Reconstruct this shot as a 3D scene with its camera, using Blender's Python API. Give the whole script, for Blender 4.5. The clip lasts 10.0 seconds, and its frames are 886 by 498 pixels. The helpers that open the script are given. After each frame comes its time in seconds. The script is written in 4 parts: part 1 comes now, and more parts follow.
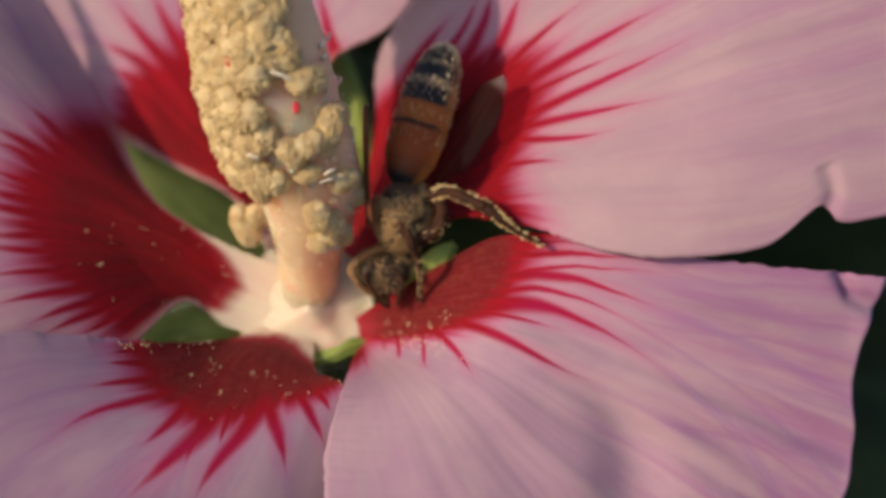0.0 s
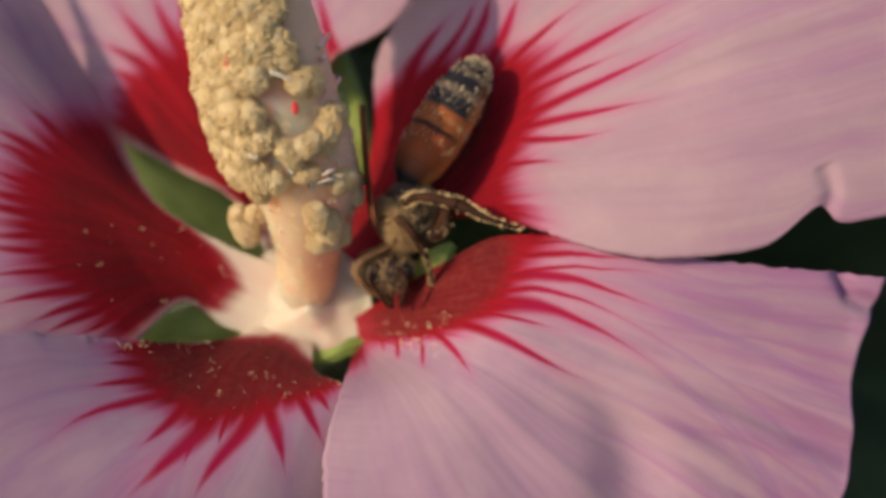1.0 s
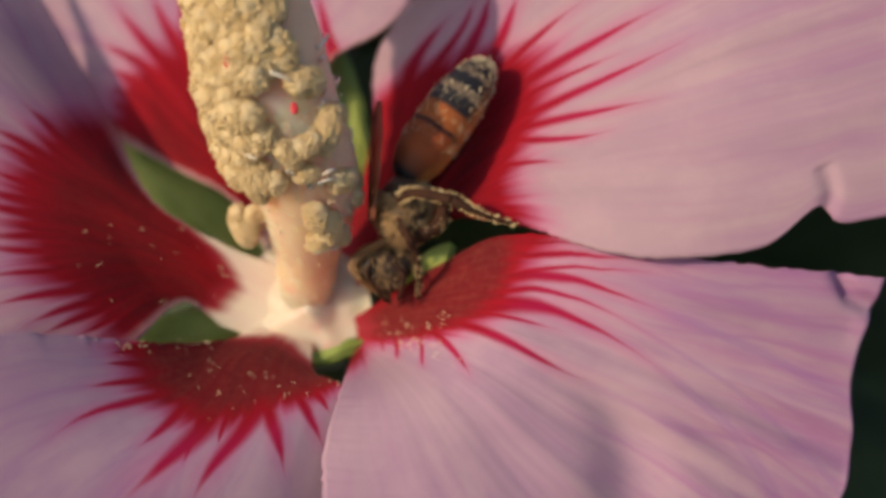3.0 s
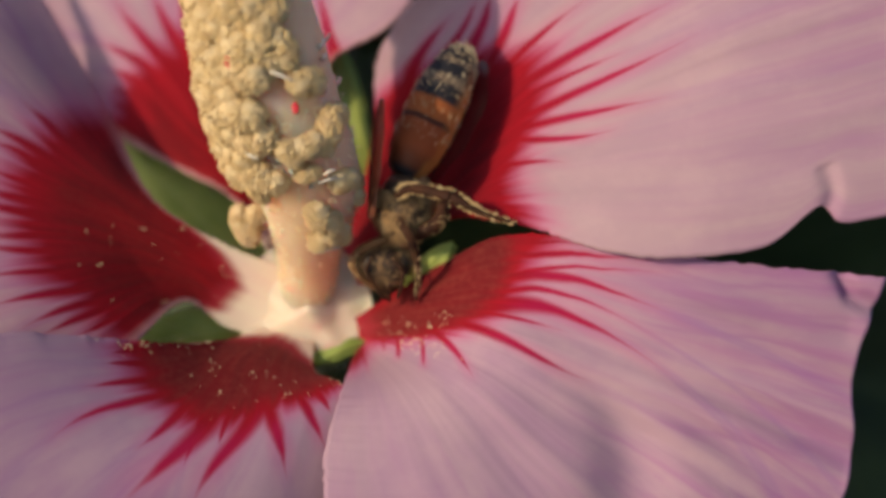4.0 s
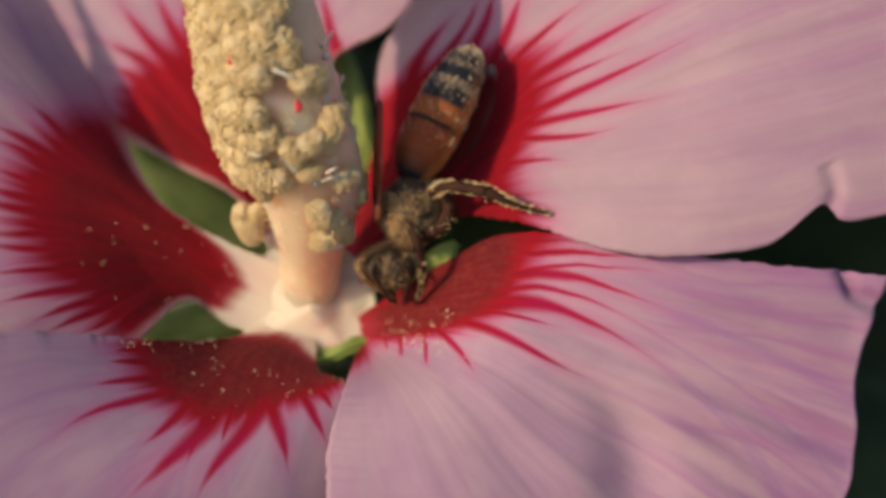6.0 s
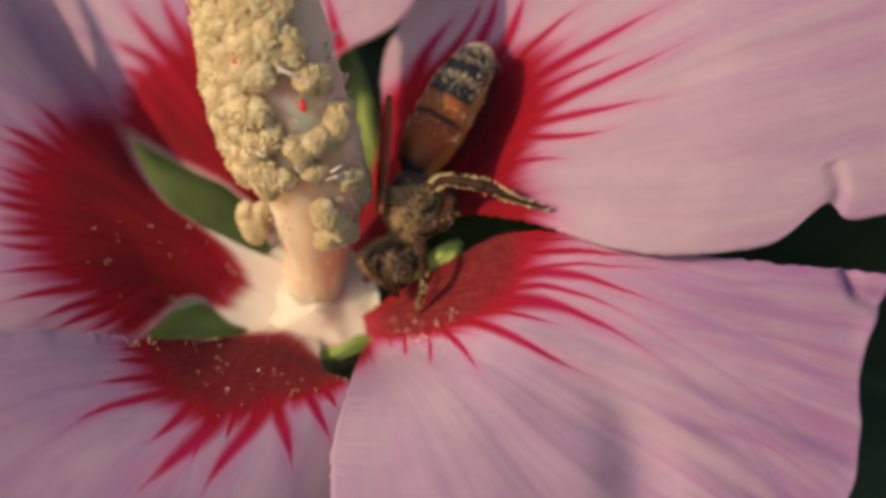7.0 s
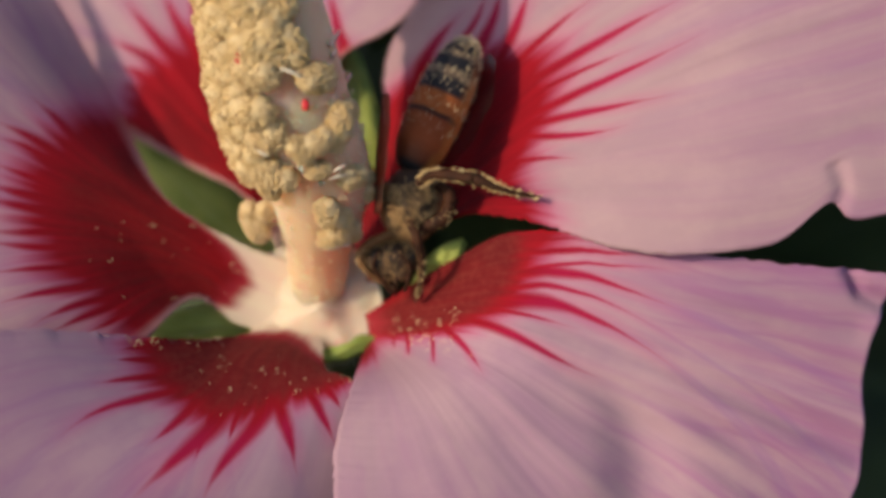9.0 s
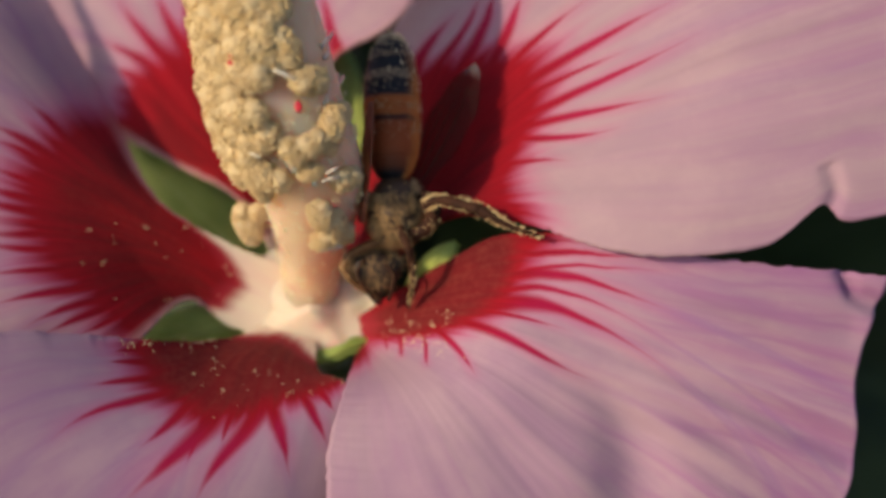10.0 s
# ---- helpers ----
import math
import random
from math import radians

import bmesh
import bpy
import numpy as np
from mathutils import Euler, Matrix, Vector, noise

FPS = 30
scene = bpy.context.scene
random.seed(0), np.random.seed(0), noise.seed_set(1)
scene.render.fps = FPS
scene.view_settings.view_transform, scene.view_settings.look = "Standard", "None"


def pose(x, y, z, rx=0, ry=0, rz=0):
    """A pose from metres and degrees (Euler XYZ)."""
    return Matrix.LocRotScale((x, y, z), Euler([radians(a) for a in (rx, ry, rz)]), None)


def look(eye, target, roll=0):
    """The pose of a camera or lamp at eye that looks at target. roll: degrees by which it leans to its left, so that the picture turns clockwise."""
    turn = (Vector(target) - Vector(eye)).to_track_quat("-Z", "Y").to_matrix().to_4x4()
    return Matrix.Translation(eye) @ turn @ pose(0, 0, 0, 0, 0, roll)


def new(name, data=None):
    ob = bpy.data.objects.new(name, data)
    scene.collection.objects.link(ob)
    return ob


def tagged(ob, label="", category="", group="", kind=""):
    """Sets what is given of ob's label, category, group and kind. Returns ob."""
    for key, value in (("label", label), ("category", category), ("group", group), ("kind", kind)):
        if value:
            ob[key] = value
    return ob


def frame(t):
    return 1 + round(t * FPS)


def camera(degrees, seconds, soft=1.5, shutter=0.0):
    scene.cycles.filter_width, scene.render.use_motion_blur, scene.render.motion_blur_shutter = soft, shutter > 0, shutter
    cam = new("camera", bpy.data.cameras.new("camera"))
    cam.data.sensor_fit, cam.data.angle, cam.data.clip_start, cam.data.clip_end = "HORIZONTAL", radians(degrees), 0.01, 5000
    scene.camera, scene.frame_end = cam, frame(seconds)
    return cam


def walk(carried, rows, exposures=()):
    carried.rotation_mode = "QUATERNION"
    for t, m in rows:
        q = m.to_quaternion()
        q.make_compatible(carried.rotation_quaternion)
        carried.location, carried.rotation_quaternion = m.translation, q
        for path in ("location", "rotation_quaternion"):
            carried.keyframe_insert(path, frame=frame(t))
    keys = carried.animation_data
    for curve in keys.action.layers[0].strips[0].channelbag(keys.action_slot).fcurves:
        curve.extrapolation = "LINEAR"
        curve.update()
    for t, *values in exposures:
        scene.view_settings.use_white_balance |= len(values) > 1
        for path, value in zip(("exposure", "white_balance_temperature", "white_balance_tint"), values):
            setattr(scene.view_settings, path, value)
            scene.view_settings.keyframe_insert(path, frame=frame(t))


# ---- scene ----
# The flower is modelled in millimetres in its own frame: x to the right, y upwards, z towards the camera.
MM = 0.001
PITCH = 25.0
FLOWER = pose(0, 0, 1.0, 90 - PITCH, 0, 0)
STAND_OFF = 0.110

# ---- camera ----
cam = camera(25.118, 10.0, soft=4.0)
cam.data.dof.use_dof, cam.data.dof.focus_distance, cam.data.dof.aperture_fstop = True, 0.106, 20.0


def aim(yaw, tilt):
    """The camera in front of the flower, turned left by yaw and up by tilt (in thousandths of a radian)."""
    return FLOWER @ Matrix.Translation((0, 0, STAND_OFF)) @ Euler((tilt * MM, yaw * MM, 0)).to_matrix().to_4x4()


walk(cam, [
    (0.0, aim(-0.57, 0.43)), (0.5, aim(-0.71, 0.43)), (1.0, aim(-1.14, 0.57)), (1.5, aim(-1.42, 0.57)),
    (2.0, aim(-1.56, 0.71)), (2.5, aim(-1.56, 0.71)), (4.0, aim(-0.85, 0.57)), (4.5, aim(-0.43, 0.28)),
    (5.0, aim(-0.28, 0.14)), (5.5, aim(0, 0)), (7.0, aim(2.7, -0.85)), (7.5, aim(4.55, -1.14)),
    (8.0, aim(5.68, -1.56)), (8.5, aim(5.68, -1.2)), (9.0, aim(4.12, -1.14)), (9.5, aim(2.27, -0.85)),
    (10.0, aim(0.57, -0.14))])

# ---- sky and sun ----
SUN_WAY = (FLOWER.to_3x3() @ Vector((-3.3, 1.0, 3.15))).normalized()
world = bpy.data.worlds.new("sky")
scene.world = world
world.use_nodes = True
wn = world.node_tree.nodes
sky = wn.new("ShaderNodeTexSky")
sky.sky_type = "NISHITA"
sky.sun_disc = False
sky.dust_density = 2.0
sky.ozone_density = 1.5
sky.sun_elevation = math.asin(SUN_WAY.z)
sky.sun_rotation = math.atan2(SUN_WAY.x, SUN_WAY.y)
world.node_tree.links.new(sky.outputs[0], wn["Background"].inputs[0])
wn["Background"].inputs[1].default_value = 0.18
sun = new("sun", bpy.data.lights.new("sun", "SUN"))
sun.data.energy = 4.1
sun.data.angle = radians(0.6)
sun.data.color = (1.0, 0.78, 0.54)
sun.matrix_world = look(SUN_WAY * 3 + Vector((0, 0, 1)), (0, 0, 1))
scene.view_settings.exposure = -0.23


# ---- materials ----
class Nodes:
    """Short hand for building a node material."""

    def __init__(self, name):
        self.mat = bpy.data.materials.new(name)
        self.mat.use_nodes = True
        self.tree = self.mat.node_tree
        self.bsdf = self.tree.nodes["Principled BSDF"]
        self.out = self.tree.nodes["Material Output"]

    def put(self, socket, value):
        if isinstance(value, bpy.types.NodeSocket):
            self.tree.links.new(value, socket)
        elif isinstance(value, (tuple, list)) and len(value) == 3 and socket.type == "RGBA":
            socket.default_value = (*value, 1)
        else:
            socket.default_value = value

    def math(self, op, a, b=0.0, c=0.0, clamp=False):
        n = self.tree.nodes.new("ShaderNodeMath")
        n.operation, n.use_clamp = op, clamp
        for i, v in enumerate((a, b, c)):
            self.put(n.inputs[i], v)
        return n.outputs[0]

    def mix(self, fac, a, b, mode="MIX"):
        n = self.tree.nodes.new("ShaderNodeMix")
        n.data_type, n.blend_type = "RGBA", mode
        self.put(n.inputs[0], fac)
        self.put(n.inputs[6], a)
        self.put(n.inputs[7], b)
        return n.outputs[2]

    def noise(self, scale, detail=3.0, vector=None, rough=0.5, dims="3D"):
        n = self.tree.nodes.new("ShaderNodeTexNoise")
        n.noise_dimensions = dims
        n.inputs["Scale"].default_value = scale
        n.inputs["Detail"].default_value = detail
        n.inputs["Roughness"].default_value = rough
        if vector is not None:
            self.put(n.inputs["Vector"], vector)
        else:
            c = self.tree.nodes.new("ShaderNodeTexCoord")
            self.put(n.inputs["Vector"], c.outputs["Object"])
        return n.outputs["Fac"]

    def ramp(self, value, lo, hi, a=0.0, b=1.0):
        n = self.tree.nodes.new("ShaderNodeMapRange")
        n.interpolation_type = "SMOOTHSTEP"
        for i, v in enumerate((value, lo, hi, a, b)):
            self.put(n.inputs[i], v)
        return n.outputs[0]

    def combine(self, x, y, z=0.0):
        n = self.tree.nodes.new("ShaderNodeCombineXYZ")
        for i, v in enumerate((x, y, z)):
            self.put(n.inputs[i], v)
        return n.outputs[0]

    def uv(self):
        n = self.tree.nodes.new("ShaderNodeUVMap")
        n.uv_map = "blade"
        s = self.tree.nodes.new("ShaderNodeSeparateXYZ")
        self.put(s.inputs[0], n.outputs[0])
        return s.outputs[0], s.outputs[1]

    def bump(self, height, strength, distance):
        n = self.tree.nodes.new("ShaderNodeBump")
        n.inputs["Strength"].default_value = strength
        n.inputs["Distance"].default_value = distance
        self.put(n.inputs["Height"], height)
        self.put(self.bsdf.inputs["Normal"], n.outputs[0])
        return n.outputs[0]

    def island(self):
        n = self.tree.nodes.new("ShaderNodeNewGeometry")
        return n.outputs["Random Per Island"]

    def each(self):
        n = self.tree.nodes.new("ShaderNodeObjectInfo")
        return n.outputs["Random"]

    def done(self, colour, rough=0.5, spec=0.3, thin=0.0, thin_colour=None):
        self.put(self.bsdf.inputs["Base Color"], colour)
        self.put(self.bsdf.inputs["Roughness"], rough)
        self.bsdf.inputs["Specular IOR Level"].default_value = spec
        if thin > 0:
            tr = self.tree.nodes.new("ShaderNodeBsdfTranslucent")
            self.put(tr.inputs[0], thin_colour if thin_colour is not None else colour)
            mx = self.tree.nodes.new("ShaderNodeMixShader")
            mx.inputs[0].default_value = thin
            self.tree.links.new(self.bsdf.outputs[0], mx.inputs[1])
            self.tree.links.new(tr.outputs[0], mx.inputs[2])
            self.tree.links.new(mx.outputs[0], self.out.inputs[0])
        return self.mat


def petal_material(name, seed, eye, streaks, claw, margin=0.0, hem=0.0, tone=0.3, dust_shade=None, flush=0.0, lines=1.0, shade=1.0):
    """Lilac-pink petal with a crimson eye that runs out in streaks. eye: how far out the solid eye goes, as a cubic
    across the petal; streaks: (s, t) at the root and at the tip, half width and bend; claw: end of the pale base;
    margin: how much further out it ends at the edges; hem: width of a pale hem beside the eye;
    dust_shade: (amount, reach, end) of brown on the eye, for dust and for painted shade; flush: purple veins towards
    the outer margin;
    lines: strength of the lines that run on from the streaks; shade: depth of the ground colour."""
    n = Nodes(name)
    t, s = n.uv()
    wob = n.math("MULTIPLY", n.math("SUBTRACT", n.noise(1.0, 2, n.combine(n.math("MULTIPLY", t, 4), n.math("MULTIPLY", s, 9), seed)), 0.5), 0.03)
    tt = n.math("ADD", t, wob)
    t2 = n.math("MULTIPLY", t, t)
    fine = n.noise(1.0, 3, n.combine(n.math("MULTIPLY", tt, 40.0), n.math("MULTIPLY", s, 2.5), seed + 4), 0.6)
    fringe = n.noise(1.0, 2, n.combine(n.math("MULTIPLY", tt, 13.0), n.math("MULTIPLY", s, 1.0), seed + 6), 0.6)
    edge = n.math("ADD", n.math("ADD", eye[0], n.math("MULTIPLY", t, eye[1])),
                  n.math("MULTIPLY", t2, n.math("ADD", eye[2], n.math("MULTIPLY", t, eye[3]))))
    far = n.math("SUBTRACT", n.math("ADD", edge, n.math("MULTIPLY", n.math("SUBTRACT", fringe, 0.5), 0.10)), s)
    red = n.ramp(far, -0.05, 0.03)
    halo = n.ramp(far, -0.10, 0.03)
    tails = 0.0
    for s0, t0, s1, t1, half, bend in streaks:
        k = n.math("DIVIDE", n.math("SUBTRACT", s, s0), s1 - s0)
        bow = n.math("MULTIPLY", n.math("MULTIPLY", n.math("SUBTRACT", 1.0, k), n.math("MINIMUM", k, 1.0)), bend)
        side = n.math("ABSOLUTE", n.math("SUBTRACT", tt, n.math("ADD", n.math("MULTIPLY_ADD", k, t1 - t0, t0), bow)))
        wide = n.math("MULTIPLY", n.math("POWER", n.math("MAXIMUM", n.math("SUBTRACT", 1.0, n.math("MAXIMUM", k, -0.9)), 0.0), 1.3), half * 1.35)
        body = n.math("MULTIPLY", n.ramp(n.math("DIVIDE", side, n.math("MAXIMUM", wide, half * 0.12)), 1.45, 0.3), n.ramp(k, 1.12, 0.6))
        body = n.math("MULTIPLY", body, n.ramp(s, s0 - 0.20, s0 - 0.12))
        red = n.math("MAXIMUM", red, body)
        glow = n.math("MULTIPLY", n.ramp(n.math("DIVIDE", side, half), 2.0, 0.3), n.ramp(k, 1.3, 0.4))
        halo = n.math("MAXIMUM", halo, n.math("MULTIPLY", glow, n.math("MULTIPLY", n.ramp(s, s0 - 0.2, s0), 0.5)))
        if half > 0.02 and s1 > 0.55:
            tail = n.math("MULTIPLY", n.ramp(n.math("DIVIDE", n.math("ABSOLUTE", n.math("SUBTRACT", side, half * 0.25)), half), 0.55, 0.05), n.math("MULTIPLY", n.ramp(k, 0.6, 1.1), n.ramp(k, 3.4, 1.4)))
            tails = n.math("MAXIMUM", tails, tail)
    veins = n.noise(1.0, 4, n.combine(n.math("MULTIPLY", tt, 15.0), n.math("MULTIPLY", s, 2.4), seed + 9), 0.6)
    broad = n.noise(1.0, 3, n.combine(n.math("MULTIPLY", t, 4.0), n.math("MULTIPLY", s, 2.5), seed + 2), 0.5)
    mottle = n.noise(260.0, 4, rough=0.7)
    vein = n.ramp(veins, 0.50, 0.74)
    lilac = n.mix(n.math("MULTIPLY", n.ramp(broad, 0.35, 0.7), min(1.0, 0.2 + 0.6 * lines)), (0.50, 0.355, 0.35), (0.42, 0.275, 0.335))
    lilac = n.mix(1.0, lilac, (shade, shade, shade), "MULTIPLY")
    lilac = n.mix(tone, lilac, n.mix(n.math("MULTIPLY", n.ramp(broad, 0.3, 0.7), min(1.0, 0.3 + 0.5 * lines)), (0.42, 0.265, 0.355), (0.35, 0.20, 0.315)))
    lilac = n.mix(n.math("MULTIPLY", n.ramp(mottle, 0.40, 0.72), 0.16), lilac, (0.66, 0.48, 0.46))
    lilac = n.mix(n.math("MULTIPLY", vein, n.math("MULTIPLY", n.math("ADD", 0.05, n.math("MULTIPLY", n.math("MULTIPLY", s, s), 0.72)), (0.35 + tone) * min(1.0, lines))), lilac, (0.35, 0.13, 0.31))
    for often, weight in ((8.0, 0.9), (17.0, 0.4)):
        path = n.noise(1.0, 2, n.combine(n.math("MULTIPLY", tt, often), n.math("MULTIPLY", s, 2.6), seed + often), 0.5)
        line = n.ramp(n.math("ABSOLUTE", n.math("SUBTRACT", path, 0.5)), 0.07, 0.0)
        reach = n.math("MULTIPLY", n.ramp(s, 0.42, 0.85), n.ramp(broad, 0.36, 0.56))
        lilac = n.mix(n.math("MULTIPLY", n.math("MULTIPLY", line, reach), weight * (0.12 + 0.45 * tone) * lines), lilac, (0.29, 0.11, 0.28))
    lilac = n.mix(n.math("MULTIPLY", n.math("MULTIPLY", n.ramp(s, 0.55, 1.0), n.ramp(veins, 0.38, 0.62)), 0.55 * flush), lilac, (0.36, 0.15, 0.30))
    lilac = n.mix(n.math("MULTIPLY", tails, (0.15 + 0.3 * tone) * lines), lilac, (0.30, 0.15, 0.33))
    lilac = n.mix(n.math("MULTIPLY", halo, 0.75), lilac, (0.52, 0.055, 0.22))
    deep = n.mix(n.ramp(fine, 0.35, 0.7), (0.28, 0.007, 0.012), (0.20, 0.006, 0.010))
    deep = n.mix(n.ramp(far, 0.26, 0.0), deep, n.mix(n.ramp(fine, 0.35, 0.7), (0.33, 0.006, 0.016), (0.23, 0.005, 0.013)))
    blot = n.noise(1.0, 3, n.combine(n.math("MULTIPLY", tt, 5.0), n.math("MULTIPLY", s, 5.0), seed + 12), 0.6)
    deep = n.mix(n.math("MULTIPLY", n.math("MULTIPLY", n.ramp(blot, 0.42, 0.64), n.ramp(far, 0.02, 0.14)), 0.5), deep, (0.10, 0.007, 0.010))
    deep = n.mix(n.ramp(far, 0.02, -0.10), deep, (0.35, 0.009, 0.055))
    if dust_shade:
        much = n.math("MULTIPLY", n.math("MULTIPLY", n.ramp(far, 0.0, 0.09), n.ramp(far, dust_shade[1] + 0.12, dust_shade[1])), n.ramp(s, dust_shade[2] + 0.1, dust_shade[2]))
        speck = n.ramp(n.math("ADD", n.math("MULTIPLY", n.noise(2600.0, 3, rough=0.7), 0.45), n.math("MULTIPLY", fine, 0.55)), 0.42, 0.62)
        deep = n.mix(n.math("MULTIPLY", much, dust_shade[0]), deep, n.mix(speck, (0.11, 0.011, 0.013), (0.17, 0.034, 0.026)))
    col = n.mix(red, lilac, deep)
    base = n.math("ADD", n.math("SUBTRACT", s, n.math("MULTIPLY", t2, margin)), n.math("MULTIPLY", n.math("SUBTRACT", broad, 0.5), 0.08))
    pale = n.ramp(base, claw, claw - 0.08)
    rosy = n.ramp(base, claw + 0.06, claw - 0.02)
    col = n.mix(n.math("MULTIPLY", rosy, 0.7), col, (0.40, 0.03, 0.05))
    if hem:
        rim = n.math("MULTIPLY", n.ramp(n.math("ADD", n.math("ABSOLUTE", t), n.math("MULTIPLY", n.math("SUBTRACT", broad, 0.5), 0.1)), 1.0 - hem, 1.0), n.ramp(s, 0.8, 0.6))
        col = n.mix(n.math("MULTIPLY", rim, 0.8), col, (0.66, 0.40, 0.40))
    col = n.mix(pale, col, n.mix(n.ramp(broad, 0.3, 0.7), (0.84, 0.74, 0.57), (0.82, 0.64, 0.54)))
    h = n.math("ADD", n.math("MULTIPLY", veins, 0.15), n.math("ADD", n.math("MULTIPLY", fine, 0.4), n.math("MULTIPLY", mottle, 0.3)))
    n.bump(h, 0.11, 0.0004)
    n.bsdf.inputs["Sheen Weight"].default_value = 0.02
    n.bsdf.inputs["Sheen Roughness"].default_value = 0.6
    return n.done(col, 0.72, 0.08, 0.22)


def leaf_material(name, light, dark, vein):
    n = Nodes(name)
    t, s = n.uv()
    a = n.math("ABSOLUTE", t)
    rib = n.ramp(a, 0.06, 0.0)
    side = n.math("SUBTRACT", n.math("MULTIPLY", s, 7.0), n.math("MULTIPLY", a, 2.2))
    lines = n.ramp(n.math("ABSOLUTE", n.math("SUBTRACT", n.math("FRACT", side), 0.5)), 0.06, 0.0)
    blot = n.noise(160.0, 4)
    col = n.mix(n.ramp(blot, 0.35, 0.7), dark, light)
    col = n.mix(n.math("MULTIPLY", n.math("MAXIMUM", rib, n.math("MULTIPLY", lines, 0.5)), 0.7), col, vein)
    n.bump(n.math("SUBTRACT", blot, n.math("MULTIPLY", lines, 0.4)), 0.4, 0.0006)
    return n.done(col, 0.5, 0.35, 0.32)


def grainy(name, a, b, scale, rough, spec=0.3, bump=0.3, deep=0.0002, thin=0.0, per="", soft=0.0, blush=None, glow=(1.0, 0.92, 0.80)):
    n = Nodes(name)
    f = n.noise(scale, 4)
    col = n.mix(n.ramp(f, 0.3, 0.72), a, b)
    g = n.noise(scale * 6, 2)
    col = n.mix(n.math("MULTIPLY", n.ramp(g, 0.4, 0.7), 0.25), col, a)
    if per:
        r = n.island() if per == "island" else n.each()
        col = n.mix(n.math("MULTIPLY", r, 0.4), col, b)
    if blush:
        col = n.mix(n.math("MULTIPLY", n.ramp(n.noise(420.0, 2), 0.56, 0.74), 0.6), col, blush)
    n.bump(f, bump, deep)
    if soft:
        n.bsdf.inputs["Subsurface Weight"].default_value = soft
        n.bsdf.inputs["Subsurface Radius"].default_value = glow
        n.bsdf.inputs["Subsurface Scale"].default_value = 0.0025
    return n.done(col, rough, spec, thin)


MAT_POLLEN = grainy("pollen", (0.74, 0.60, 0.34), (0.82, 0.72, 0.50), 2500.0, 0.7, 0.2, 0.3, 0.00005, 0.1, "island")
MAT_ANTHER = grainy("anther", (0.81, 0.66, 0.36), (0.84, 0.71, 0.46), 1800.0, 0.8, 0.05, 0.12, 0.0001, 0.48, "object")
MAT_COLUMN = grainy("column", (0.72, 0.45, 0.29), (0.77, 0.54, 0.34), 230.0, 0.6, 0.15, 0.3, 0.0002, 0.0, "", 1.0, (0.74, 0.30, 0.26), (3.2, 1.6, 1.0))
MAT_THROAT = grainy("throat", (0.72, 0.55, 0.43), (0.78, 0.66, 0.48), 260.0, 0.7, 0.1, 0.3, 0.0002, 0.1, "", 0.7, (0.74, 0.34, 0.30), (1.0, 0.6, 0.45))
MAT_SEPAL = leaf_material("sepal", (0.34, 0.40, 0.11), (0.13, 0.20, 0.045), (0.40, 0.46, 0.18))
MAT_LIME = leaf_material("lime_sepal", (0.52, 0.60, 0.15), (0.25, 0.35, 0.07), (0.54, 0.62, 0.24))
MAT_LEAF = leaf_material("leaf", (0.05, 0.075, 0.028), (0.03, 0.048, 0.02), (0.08, 0.11, 0.045))
MAT_SOIL = grainy("soil", (0.05, 0.06, 0.03), (0.03, 0.05, 0.02), 30.0, 0.9, 0.1)
MAT_WOOD = grainy("twig", (0.10, 0.08, 0.05), (0.06, 0.08, 0.03), 400.0, 0.8, 0.2)
MAT_RED = grainy("red_speck", (0.55, 0.02, 0.03), (0.42, 0.01, 0.03), 1500.0, 0.4, 0.4)
MAT_FILAMENT = grainy("filament", (0.80, 0.72, 0.58), (0.85, 0.80, 0.68), 900.0, 0.5, 0.3, thin=0.2)
MAT_BEE_POLLEN = grainy("bee_pollen", (0.60, 0.42, 0.18), (0.72, 0.56, 0.30), 2500.0, 0.7, 0.15, 0.3, 0.00005, 0.1, "island")
MAT_FUR = grainy("bee_hair", (0.36, 0.22, 0.095), (0.54, 0.37, 0.19), 1500.0, 0.7, 0.2, per="island")
MAT_PALE_FUR = grainy("bee_pale_hair", (0.48, 0.38, 0.24), (0.66, 0.54, 0.36), 1500.0, 0.7, 0.2, thin=0.2, per="island")
MAT_AMBER = grainy("bee_amber", (0.11, 0.05, 0.018), (0.20, 0.10, 0.035), 900.0, 0.5, 0.3, thin=0.1)
MAT_DARK = grainy("bee_shell", (0.03, 0.018, 0.012), (0.07, 0.038, 0.02), 900.0, 0.5, 0.35)
MAT_LEG = grainy("bee_leg", (0.05, 0.019, 0.009), (0.02, 0.009, 0.006), 1200.0, 0.65, 0.12, 0.6)
MAT_EYE = grainy("bee_eye", (0.012, 0.010, 0.010), (0.02, 0.015, 0.012), 2000.0, 0.45, 0.3)


